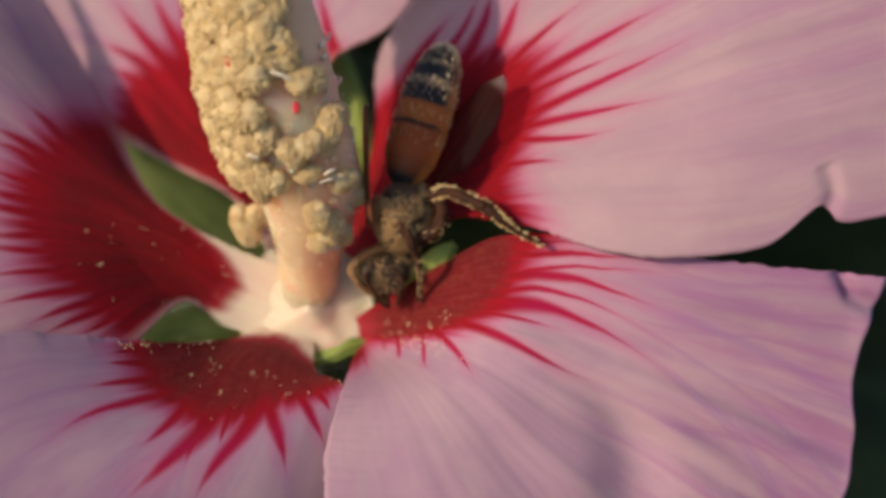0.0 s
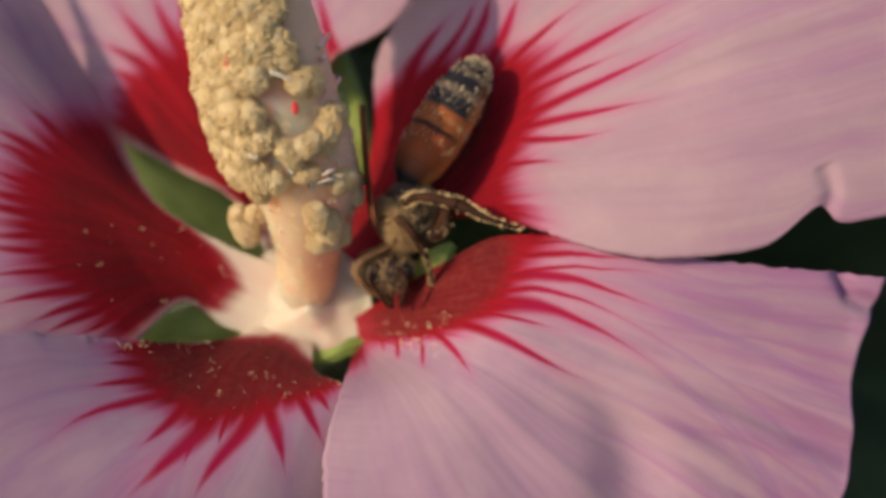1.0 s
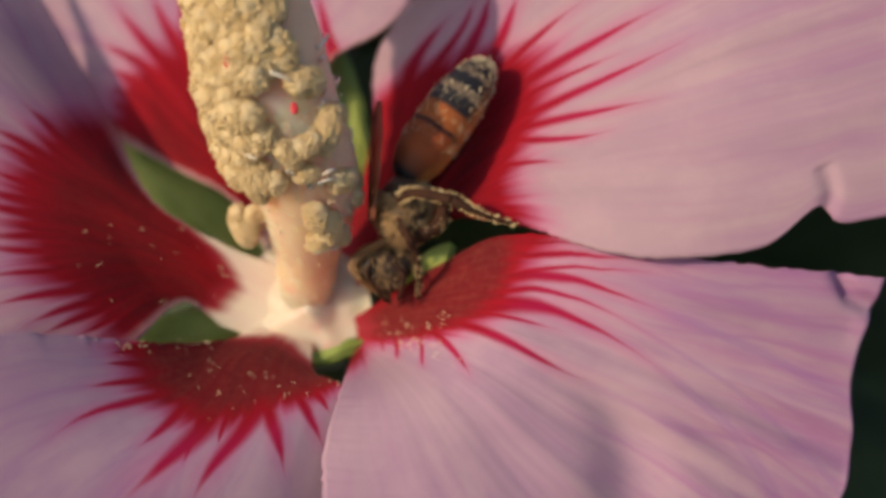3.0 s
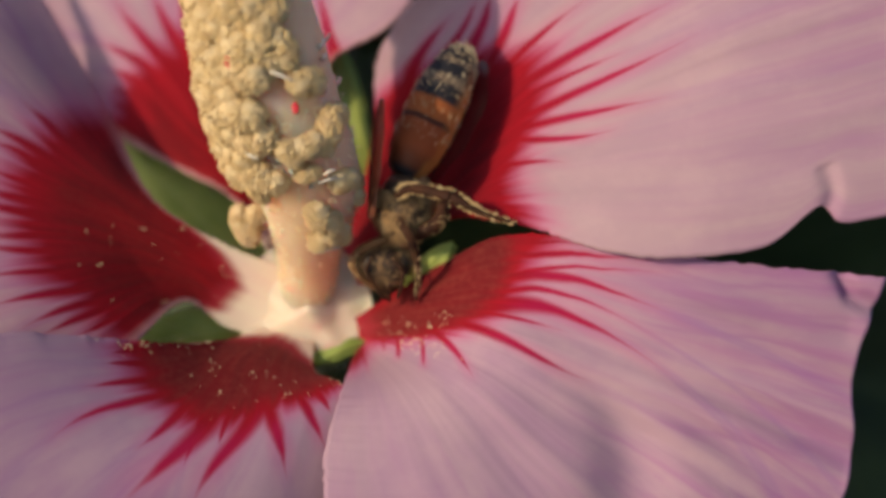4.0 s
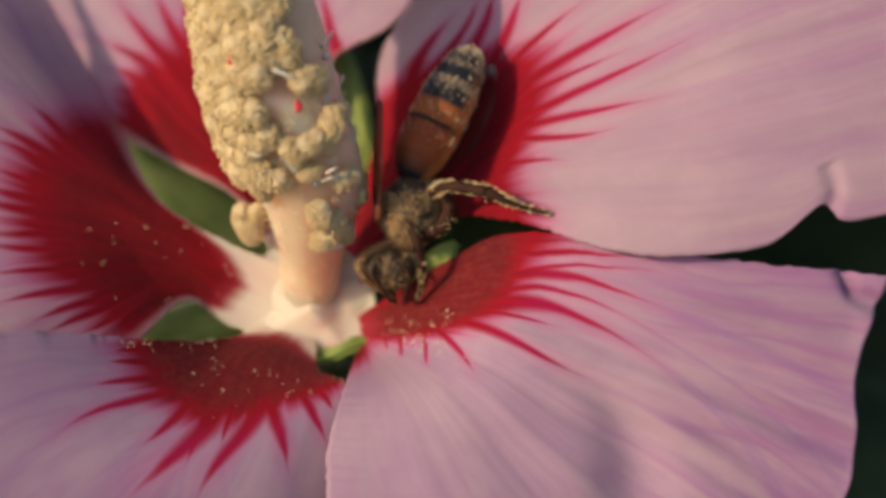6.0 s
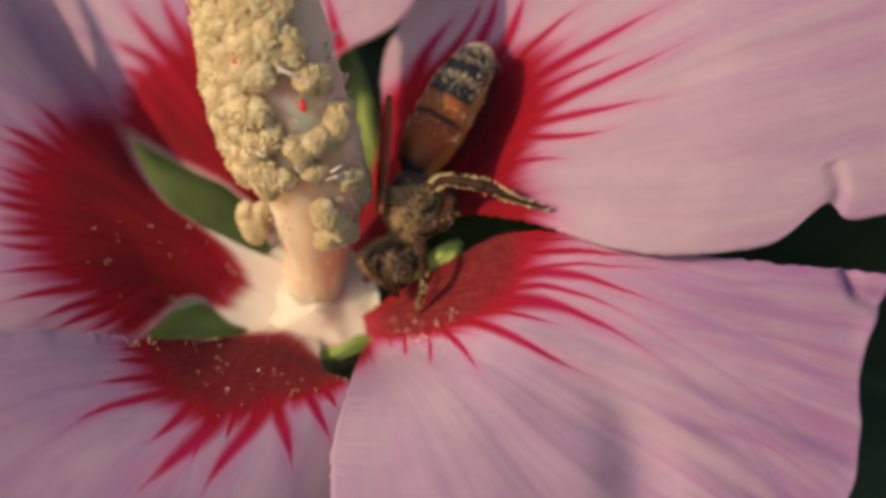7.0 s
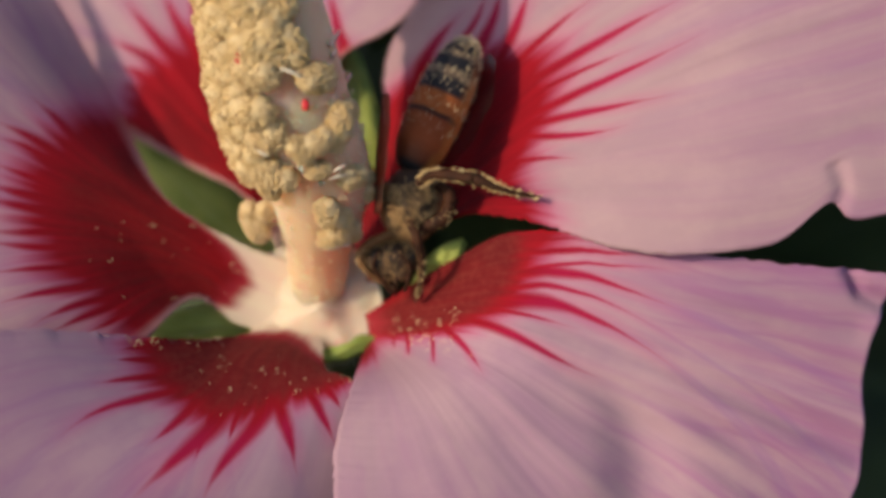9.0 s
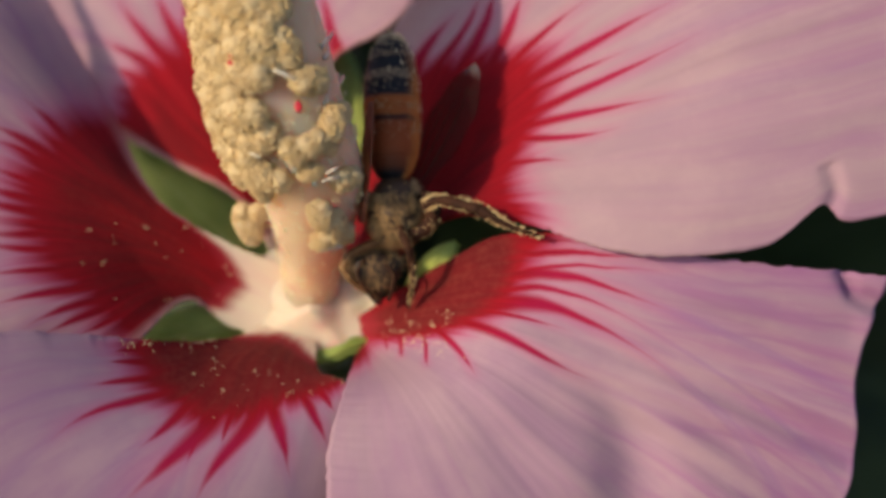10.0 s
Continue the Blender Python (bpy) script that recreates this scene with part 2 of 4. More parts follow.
def abdomen_material():
    """Orange-brown rings in front, then dark rings with tan edges, and a black tip; sunlight painted gold along one
    flank.
    """
    n = Nodes("bee_abdomen")
    t, s = n.uv()
    g = n.noise(900.0, 4)
    s2 = n.math("ADD", s, n.math("MULTIPLY", n.math("SUBTRACT", g, 0.5), 0.035))
    r = n.tree.nodes.new("ShaderNodeValToRGB")
    brown, rust, gold = (0.10, 0.028, 0.012, 1), (0.22, 0.05, 0.014, 1), (0.28, 0.08, 0.02, 1)
    black, tan = (0.014, 0.014, 0.018, 1), (0.13, 0.095, 0.065, 1)
    stops = ((0.0, black), (0.03, black), (0.07, brown), (0.20, rust), (0.36, rust), (0.385, (0.04, 0.014, 0.010, 1)), (0.40, (0.04, 0.014, 0.010, 1)), (0.42, gold),
             (0.53, gold), (0.56, black), (0.65, black), (0.68, tan), (0.71, tan), (0.73, black), (0.81, black),
             (0.84, tan), (0.87, black), (0.95, black), (0.98, tan), (1.0, tan))
    while len(r.color_ramp.elements) < len(stops):
        r.color_ramp.elements.new(0.5)
    for e, (at, c) in zip(r.color_ramp.elements, stops):
        e.position, e.color = at, c
    n.put(r.inputs[0], s2)
    # orange underside, widened and made golder to paint sunlight on this flank
    sunny_flank = n.ramp(n.math("ADD", n.math("ABSOLUTE", t), n.math("MULTIPLY", g, 0.2)), 0.44, 0.2)
    col = n.mix(n.math("MULTIPLY", n.math("MULTIPLY", sunny_flank, n.ramp(s, 0.92, 0.6)), 0.9), r.outputs[0], (0.46, 0.19, 0.045))
    n.bump(g, 0.3, 0.0001)
    return n.done(col, n.ramp(g, 0.3, 0.7, 0.5, 0.7), 0.2)


MAT_ABDOMEN = abdomen_material()


def wing_material(name, clearness, tint, a, b):
    n = Nodes(name)
    g = n.noise(700.0, 3)
    n.put(n.bsdf.inputs["Base Color"], n.mix(g, a, b))
    n.bsdf.inputs["Roughness"].default_value = 0.3
    clear = n.tree.nodes.new("ShaderNodeBsdfTransparent")
    clear.inputs[0].default_value = tint
    mx = n.tree.nodes.new("ShaderNodeMixShader")
    n.put(mx.inputs[0], n.ramp(n.uv()[1], 0.88, 0.99, clearness[0], clearness[1]))
    n.tree.links.new(n.bsdf.outputs[0], mx.inputs[1])
    n.tree.links.new(clear.outputs[0], mx.inputs[2])
    n.tree.links.new(mx.outputs[0], n.out.inputs[0])
    return n.mat


MAT_WING = wing_material("bee_wing", (0.38, 0.45), (0.80, 0.52, 0.38, 1), (0.30, 0.12, 0.07), (0.20, 0.07, 0.04))
# greyer and less clear towards the tip: a glint put into the colour
MAT_WING_CLEAR = wing_material("bee_wing_clear", (0.985, 0.72), (0.72, 0.62, 0.62, 1), (0.44, 0.40, 0.38), (0.28, 0.25, 0.23))


# ---- shapes ----
def mesh_object(name, bm, material, smooth=True):
    me = bpy.data.meshes.new(name)
    bm.to_mesh(me)
    bm.free()
    for p in me.polygons:
        p.use_smooth = smooth
    me.materials.append(material)
    return new(name, me)


def part(name, bm, material, parent, label="", smooth=True):
    ob = mesh_object(name, bm, material, smooth)
    ob.parent = parent
    return tagged(ob, label) if label else ob


def glide(points, u):
    """A smooth curve through the points, at u from 0 to 1."""
    n = len(points) - 1
    u = min(max(u, 0.0), 1.0) * n
    i = min(int(u), n - 1)
    f = u - i
    p = [Vector(points[max(0, min(n, k))]) for k in (i - 1, i, i + 1, i + 2)]
    if i == 0:
        p[0] = 2 * p[1] - p[2]
    if i == n - 1:
        p[3] = 2 * p[2] - p[1]
    return 0.5 * (2 * p[1] + (p[2] - p[0]) * f + (2 * p[0] - 5 * p[1] + 4 * p[2] - p[3]) * f * f
                  + (3 * p[1] - p[0] - 3 * p[2] + p[3]) * f ** 3)


def sheet(bm, place, ns, nt):
    """A grid over s from 0 to 1 and t from -1 to 1, with both kept in the uv map "blade"."""
    uv = bm.loops.layers.uv.verify()
    rows = [[bm.verts.new(place(i / ns, 2 * j / nt - 1)) for j in range(nt + 1)] for i in range(ns + 1)]
    for i in range(ns):
        for j in range(nt):
            f = bm.faces.new((rows[i][j], rows[i][j + 1], rows[i + 1][j + 1], rows[i + 1][j]))
            for loop, (a, b) in zip(f.loops, ((i, j), (i, j + 1), (i + 1, j + 1), (i + 1, j))):
                loop[uv].uv = (2 * b / nt - 1, a / ns)


def named_sheet(name, bm, material, parent, thick, label=""):
    ob = part(name, bm, material, parent, label)
    ob.data.uv_layers[0].name = "blade"
    if thick:
        m = ob.modifiers.new("thickness", "SOLIDIFY")
        up = sum(p.normal.z for p in ob.data.polygons)
        m.thickness, m.offset = thick * MM, -1 if up > 0 else 1
    return ob


def tube(bm, points, radii, sides=10, steps=12, cap=True):
    """A round, tapering rod along a smooth curve (millimetres)."""
    rings = []
    prev = None
    for i in range(steps + 1):
        u = i / steps
        c = glide(points, u)
        way = (glide(points, min(1, u + 0.02)) - glide(points, max(0, u - 0.02))).normalized()
        if prev is None:
            side = way.orthogonal().normalized()
        else:
            side = (prev - way * prev.dot(way)).normalized()
        prev = side
        other = way.cross(side)
        k = u * (len(radii) - 1)
        a = min(int(k), len(radii) - 2) if len(radii) > 1 else 0
        r = radii[a] + (radii[a + 1] - radii[a]) * (k - a) if len(radii) > 1 else radii[0]
        rings.append([bm.verts.new((c + (side * math.cos(q) + other * math.sin(q)) * r) * MM)
                      for q in (2 * math.pi * j / sides for j in range(sides))])
    for a, b in zip(rings, rings[1:]):
        for j in range(sides):
            bm.faces.new((a[j], a[(j + 1) % sides], b[(j + 1) % sides], b[j]))
    if cap:
        bm.faces.new(list(reversed(rings[0])))
        bm.faces.new(rings[-1])


def ball(bm, centre, radius, level=2, lumps=0.0, freq=1.0, squash=(1, 1, 1), turn=None):
    """A lumpy ball (millimetres)."""
    made = bmesh.ops.create_icosphere(bm, subdivisions=level, radius=1.0)["verts"]
    c = Vector(centre)
    for v in made:
        d = v.co.copy()
        k = 1.0 + (lumps * noise.noise(d * freq + c) if lumps else 0.0)
        p = Vector((d.x * squash[0], d.y * squash[1], d.z * squash[2])) * radius * k
        if turn is not None:
            p = turn @ p
        v.co = (c + p) * MM
    return made


# ---- ground ----
bm = bmesh.new()
bmesh.ops.create_grid(bm, x_segments=60, y_segments=60, size=600)
ground = mesh_object("ground", bm, MAT_SOIL)
tagged(ground, "dark shaded garden soil with moss and low weeds", "ground", kind="structure")

# ---- flower ----
flower = new("hibiscus_flower")
flower.matrix_world = FLOWER
tagged(flower, "open lilac-pink hibiscus flower with crimson eye and pollen-laden column", "flower")


def off_line(s, t, s0, t0, s1, t1):
    """How far, in millimetres, (s, t) lies from a line on a petal about 28 mm long and 28 mm wide."""
    x, y, a, b = (s - s0) * 28, (t - t0) * 14, (s1 - s0) * 28, (t1 - t0) * 14
    k = min(1.0, max(0.0, (x * a + y * b) / (a * a + b * b)))
    return math.hypot(x - k * a, y - k * b), k


def petal(label, material, left, middle, right, seed, ripple, end=None, edge=None, round_end=0.0, folds=(), creases=(), eye=0.4, dust=0, strewn=(-1, 1), rim=0):
    """A petal lofted between its two edges and its midrib, with ripples that grow outwards.
    folds: (t, width, depth, start) of lengthwise troughs. dust: pollen grains strewn over the eye; rim: grains along its first edge."""
    def place(s, t):
        far = 1.0 - round_end * abs(t) ** 3
        if end:
            far += end(t)
        u = s * far
        if edge:
            t = t * (1 - edge(u, t))
        a, b, c = glide(left, u), glide(middle, u), glide(right, u)
        p = a * (t * (t - 1) / 2) + b * (1 - t * t) + c * (t * (t + 1) / 2)
        grow = min(1.0, max(0.0, (u - 0.2) / 0.6))
        lift = (noise.noise(Vector((t * 3.2, u * 1.6, seed))) * 1.0
                + noise.noise(Vector((t * 9.0, u * 2.2, seed + 5))) * 0.35) * ripple * grow
        lift += noise.noise(Vector((t * 26.0, u * 3.0, seed + 8))) * 0.06 * ripple * min(1, u * 3)
        for t0, wide, deep, start in folds:
            lift -= deep * math.exp(-((t - t0) / wide) ** 2) * min(1.0, max(0.0, (u - start) * 4))
        for wide, deep, *line in creases:
            near, along = min(off_line(u, t, *a, *b) for a, b in zip(line, line[1:]))
            lift -= deep * math.exp(-(near / wide) ** 2) * (min(1.0, along * 2) if len(line) == 2 else 1.0)
        hem = 0.12 * ripple * noise.noise(Vector((u * 55, t, seed))) * abs(t) ** 8
        hem += 0.12 * noise.noise(Vector((u * 110, t, seed))) * abs(t) ** 24
        return (p + Vector((hem, hem, lift))) * MM
    bm = bmesh.new()
    sheet(bm, place, 170, 150)
    ob = named_sheet("petal", bm, material, flower, 0.22, label)
    if dust:
        rnd = random.Random(int(seed * 10))
        bm = bmesh.new()
        heaps = [(eye * rnd.uniform(0.35, 1.05), rnd.uniform(*strewn)) for _ in range(9)]
        for k in range(dust + rim):
            s, t = eye * rnd.uniform(0.35, 1.1), rnd.uniform(*strewn)
            if k % 2:
                s, t = rnd.choice(heaps)
                s, t = abs(s + rnd.gauss(0, 0.02)), max(-0.99, min(0.99, t + rnd.gauss(0, 0.05)))
            if k >= dust:
                s, t = rnd.uniform(0.3, 0.62), -1 + abs(rnd.gauss(0, 0.04))
            p = place(s, t) / MM + Vector((0, 0, 0.04))
            for _ in range(rnd.choice((1, 1, 1, 1, 1, 1, 3))):
                ball(bm, p + Vector((rnd.gauss(0, 0.09), rnd.gauss(0, 0.09), rnd.uniform(0, 0.05))), rnd.uniform(0.02, 0.055), 1)
        tagged(part("pollen", bm, MAT_POLLEN, ob, "scattered yellow pollen grains"), kind="stuff")
    return ob


def bell(x, at, wide):
    return math.exp(-((x - at) / wide) ** 2)


# the streaks of each petal: (s, t) at root and tip, half width, bend
STREAKS_A = [
    (0.436, 0.909, 0.711, 0.971, 0.023, -0.021), (0.438, 0.839, 0.715, 0.935, 0.013, -0.003), (0.475, 0.836, 0.707, 0.799, 0.027, 0.06),
    (0.363, 0.734, 0.675, 0.687, 0.024, 0.231), (0.344, 0.654, 0.668, 0.551, 0.056, 0.291), (0.272, 0.571, 0.485, 0.573, 0.028, 0.007),
    (0.229, 0.444, 0.502, 0.347, 0.062, -0.156), (0.175, 0.263, 0.28, -0.109, 0.062, -0.135), (0.14, 0.179, 0.197, -0.296, 0.06, -0.406),
    (0.093, 0.062, 0.137, -0.371, 0.093, -0.326), (0.064, -0.022, 0.092, -0.381, 0.08, -0.227), (0.452, 0.951, 0.617, 0.975, 0.017, 0.022)]
STREAKS_B = [
    (0.489, -0.381, 0.67, -0.415, 0.044, -0.049), (0.515, -0.491, 0.68, -0.698, 0.039, 0.022), (0.52, -0.628, 0.684, -0.793, 0.032, 0.059),
    (0.512, -0.725, 0.671, -0.819, 0.021, 0.088), (0.473, -0.83, 0.619, -0.827, 0.033, -0.025), (0.515, -0.213, 0.707, -0.134, 0.053, 0.045),
    (0.497, -0.121, 0.63, 0.002, 0.034, 0.015), (0.475, 0.027, 0.692, 0.124, 0.05, 0.149), (0.464, 0.135, 0.653, 0.377, 0.045, 0.146),
    (0.457, 0.266, 0.597, 0.478, 0.039, 0.215), (0.412, 0.431, 0.531, 0.608, 0.039, 0.017), (0.346, -0.878, 0.528, -0.8, 0.037, -0.002)]
STREAKS_C = [
    (0.543, -0.498, 0.749, -0.527, 0.055, -0.136), (0.605, -0.645, 0.753, -0.739, 0.028, 0.0), (0.629, -0.75, 0.718, -0.804, 0.022, 0.008),
    (0.637, -0.82, 0.71, -0.866, 0.018, 0.004), (0.64, -0.881, 0.705, -0.914, 0.015, 0.005), (0.523, -0.315, 0.669, -0.298, 0.076, -0.096),
    (0.511, -0.168, 0.632, -0.068, 0.112, -0.001), (0.567, 0.937, 0.684, 0.755, 0.033, -0.06)]
STREAKS_D = [
    (0.691, 0.708, 0.817, 0.718, 0.058, 0.061), (0.685, 0.551, 0.825, 0.509, 0.066, 0.062), (0.67, 0.426, 0.808, 0.427, 0.066, 0.21),
    (0.652, 0.303, 0.787, 0.282, 0.083, -0.032), (0.65, 0.142, 0.784, 0.134, 0.115, -0.011), (0.639, -0.012, 0.788, 0.035, 0.102, 0.063),
    (0.6, -0.087, 0.783, -0.178, 0.117, -0.125), (0.615, -0.29, 0.786, -0.229, 0.090, -0.119), (0.618, -0.491, 0.794, -0.412, 0.065, 0.049),
    (0.664, -0.61, 0.797, -0.568, 0.046, 0.04), (0.647, -0.733, 0.776, -0.704, 0.044, 0.12), (0.664, -0.77, 0.769, -0.762, 0.035, 0.035),
    (0.642, -0.846, 0.735, -0.825, 0.036, 0.006), (0.617, -0.901, 0.692, -0.929, 0.038, -0.008)]
STREAKS_E = [
    (0.554, -0.743, 0.665, -0.749, 0.031, -0.021), (0.536, -0.605, 0.762, -0.572, 0.038, -0.093), (0.511, -0.401, 0.654, -0.319, 0.057, 0.039),
    (0.487, -0.139, 0.758, -0.134, 0.11, 0.048), (0.539, -0.134, 0.633, -0.013, 0.04, 0.013), (0.466, 0.25, 0.715, 0.193, 0.104, -0.19),
    (0.457, 0.435, 0.675, 0.69, 0.062, 0.039), (0.427, 0.692, 0.661, 0.912, 0.043, -0.046), (0.457, 0.837, 0.55, 0.905, 0.03, -0.021),
    (0.557, -0.857, 0.61, -0.866, 0.026, -0.003), (0.549, -0.934, 0.594, -0.919, 0.022, -0.009), (0.461, 0.016, 0.551, 0.099, 0.049, -0.068)]

petal("broad petal with long crimson streaks", petal_material("petal_a", 1.3, (0.085, 0.26, 0.262, -0.053), STREAKS_A, 0.015, tone=0.7, dust_shade=(0.72, 0.34, 0.42), flush=0.9, lines=1.1),
      [(-4.75, -5.37, -4.5), (-5.5, -7.91, 2.5), (-6.17, -11.49, 6), (-5.38, -16.65, 7), (-2.53, -22.25, 4)],
      [(-4.94, -4.78, -4.5), (1.39, -6.02, 3.5), (6.74, -9.52, 5), (12.41, -13.69, 5), (17.35, -18.34, 4)],
      [(-5.07, -3.97, -4.5), (0.19, -0.66, 0), (4.46, 0.89, 2.5), (13.6, -0.42, 5), (24.34, -1.52, 5)], 1.7, 0.7,
      end=lambda t: -0.05 * bell(t, 0.75, 0.25), folds=((0.22, 0.07, 0.22, 0.5), (0.36, 0.07, 0.28, 0.5), (0.52, 0.05, 0.28, 0.5), (0.66, 0.035, 0.30, 0.5), (0.82, 0.04, 0.28, 0.5)),
      creases=((0.3, 0.8, (0.924, 1.0), (0.941, 0.947), (0.971, 0.92), (1.0, 0.893)), (0.7, 0.35, (0.70, 0.80), (0.95, 0.72)),
               (0.9, 0.4, (0.60, 0.60), (0.97, 0.50)), (0.6, 0.3, (0.75, 0.91), (0.93, 0.86)), (0.9, 0.4, (0.55, 0.40), (0.97, 0.28)),
               (2.1, 0.95, (0.49, 0.46), (0.70, -0.14))),
      eye=0.18, dust=85, strewn=(-0.1, 0.6))
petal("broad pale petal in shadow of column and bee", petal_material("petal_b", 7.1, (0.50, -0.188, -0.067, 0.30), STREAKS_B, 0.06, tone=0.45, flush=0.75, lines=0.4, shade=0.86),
      [(-6.42, -2.45, -6.5), (-4.09, 6.4, -8), (-3.64, 11.72, -7.5), (0.2, 16.3, -4.5), (8.39, 24.31, -1)],
      [(-6.08, -3.23, -5), (0.19, 3.58, -3.5), (5.54, 8.21, -0.7), (15.22, 13.53, 2), (27.97, 18.35, 2.5)],
      [(-6.02, -3.54, -6.5), (-0.61, 1.43, -2.2), (3.54, 1.56, 2.5), (12, -0.41, 6), (27.19, 1.87, 5.5)], 4.2, 0.5,
      edge=lambda u, t: (0.075 * bell(u, 0.868, 0.018) + 0.03 * min(1, max(0, (u - 0.85) / 0.03))) * (1 if t > 0 else 0) * abs(t) ** 4,
      creases=((0.16, 0.34, (0.872, 1.0), (0.880, 0.93), (0.876, 0.87), (0.860, 0.80)),))
petal("petal behind the column with crimson eye", petal_material("petal_c", 3.4, (0.50, -0.064, 0.126, -0.027), STREAKS_C, 0.14, 0.06, 0.04, 0.6),
      [(-8.77, -3.46, -7), (-11.46, 2.31, -8), (-16.36, 5.13, -9.5), (-21.45, 7.43, -11), (-32.62, 10.87, -13)],
      [(-8.28, -2.96, -7), (-11.68, 6.15, -9.5), (-14.24, 13.1, -11), (-16.77, 20.48, -12), (-19.36, 29.39, -13)],
      [(-7.44, -2.62, -7), (-7.23, 6.80, -9), (-6.71, 11.15, -8.6), (-2.16, 14.36, -8.6), (2.24, 23.46, -9.5)], 8.8, 0.5)
# the brown on this eye is painted shade, as it turns from the sun
petal("petal with wide dark crimson eye, turned from sun", petal_material("petal_d", 5.9, (0.715, 0.042, -0.003, -0.014), STREAKS_D, 0.24, 0.14, 0.08, 0.4, dust_shade=(0.25, 0.3, 0.62)),
      [(-8.62, -5.36, -5), (-12.33, -4.46, -4.5), (-14.73, -2.92, -3), (-18.6, -6.74, 1.6), (-29.07, -13.56, 6)],
      [(-8.95, -3.23, -5), (-12.29, -1.75, -4.1), (-17.5, 0.67, -2.2), (-24.58, 2.2, 1), (-34.5, 3.37, 3)],
      [(-9.28, -0.95, -5), (-12.43, 0.36, -4.5), (-16.65, 3.11, -4), (-20.0, 8.47, -6.5), (-25.2, 17.2, -8)], 12.1, 0.25, folds=((1.02, 0.15, 2.2, 0.45), (-0.5, 0.40, -1.1, 0.52)), eye=0.6, dust=30)
petal("petal with crimson eye dusted with pollen", petal_material("petal_e", 9.2, (0.48, -0.124, 0.03, 0.09), STREAKS_E, 0.10, 0.10, tone=0.9, dust_shade=(0.65, 0.30, 0.6), lines=0.5, shade=0.9),
      [(-9.93, -4.28, -5), (-12.32, -5.04, -1.5), (-15.7, -4.95, 2.5), (-22.72, -4.26, 8), (-32.63, -5.48, 13)],
      [(-8.62, -4.54, -5), (-10.44, -6.22, 0), (-11.81, -9.56, 4.5), (-15.04, -13.43, 7), (-18.95, -20.54, 8)],
      [(-7.45, -4.93, -5), (-6.94, -6.75, -0.5), (-5.21, -7.68, 1.5), (-5.59, -12.43, 3), (-6.87, -20.22, 2)], 15.5, 0.1, eye=0.45, dust=50, rim=34)


def sepal(base, tip, wide, sag, material=MAT_SEPAL, label="pale green pointed sepal"):
    """A pointed green sepal behind the petals."""
    b, e = Vector(base), Vector(tip)
    side = (e - b).cross(Vector((0, 0, 1))).normalized()

    def place(s, t):
        half = wide * (0.55 + 1.6 * s) * (1 - s) ** 0.7
        p = b.lerp(e, s) + side * t * half
        p.z += -sag * t * t + 1.5 * math.sin(s * 3.1) - 1.5 + 0.2 * noise.noise(Vector((s * 4, t * 3, wide)))
        return p * MM
    bm = bmesh.new()
    sheet(bm, place, 24, 14)
    return named_sheet("sepal", bm, material, flower, 0.4, label)


sepal((-8.36, -4.07, -10.5), (-19.98, 6.94, -11.5), 2.7, 0.8, MAT_LIME)
sepal((-9.9, -4.3, -5.6), (-18.2, -5.4, -3.6), 1.9, 0.8, MAT_LIME)
sepal((-10.13, -7.33, -3.6), (-3.33, -4.9, -2.7), 0.45, 0.15, MAT_LIME, "lime-green sepal")
sepal((-1.89, -2.68, -2.5), (0.69, 0.41, 0.3), 1.1, 0.3, MAT_LIME, "lime-green sepal")
sepal((-4.50, 3.78, -10), (-6.74, 13.45, -11), 1.25, 0.4, MAT_LIME, "lime-green sepal")

# the green cup that holds petals and sepals together, and its stalk
bm = bmesh.new()
tube(bm, [(-8.03, -4.33, -8.2), (-7.88, -4.89, -9.5), (-7.59, -5.86, -12)], [2.2, 2.2, 1.2], 24, 12)
part("calyx", bm, MAT_SEPAL, flower, "green calyx cup")

# ---- column ----
AXIS = [(-7.74, -3.92, -6), (-7.52, 0.03, -2.6), (-7.29, 3.74, 1.3), (-8.49, 7.28, 3.7), (-9.12, 10.23, 4.4), (-9.74, 13.18, 4.8), (-10.92, 17.63, 5.0), (-11.60, 20.61, 5.0)]
RADII = [1.5, 1.6, 1.85, 2.4, 2.9, 3.1, 3.2, 3.15, 3.05, 2.95, 2.75, 2.55, 2.2, 1.7, 0.9]


def column_radius(u):
    k = u * (len(RADII) - 1)
    a = min(int(k), len(RADII) - 2)
    return RADII[a] + (RADII[a + 1] - RADII[a]) * (k - a)


bm = bmesh.new()
tube(bm, AXIS, RADII, 32, 48)
for v in bm.verts:
    v.co += v.normal * 0.12 * MM * noise.noise(v.co * 900) * min(1.0, max(0.0, v.co.y / MM + 1.0) / 3)
column = part("column", bm, MAT_COLUMN, flower, "cream-pink stamen column")


def throat(s, t):
    """The shallow pleated dish in which the petals' claws meet round the foot of the column."""
    q = math.pi * t
    d = Vector((math.cos(q) * (3.7 if math.cos(q) > 0 else 4.6), math.sin(q) * (4.0 if math.sin(q) > 0 else 2.4), 0)) * s
    rise = 2.6 * (1 - s) ** 1.5 + 1.6 * s * max(0.0, -math.sin(q)) + 0.9 * s * max(0.0, math.cos(q - 0.3)) + 0.16 * s * math.sin(q * 5 + 1) + 0.22 * noise.noise(d * 0.9)
    return (Vector((-7.65, -3.5, -5.6)) + d + Vector((0, 0, rise))) * MM


bm = bmesh.new()
sheet(bm, throat, 28, 72)
named_sheet("throat", bm, MAT_THROAT, flower, 0, "cream pleated throat of the flower")


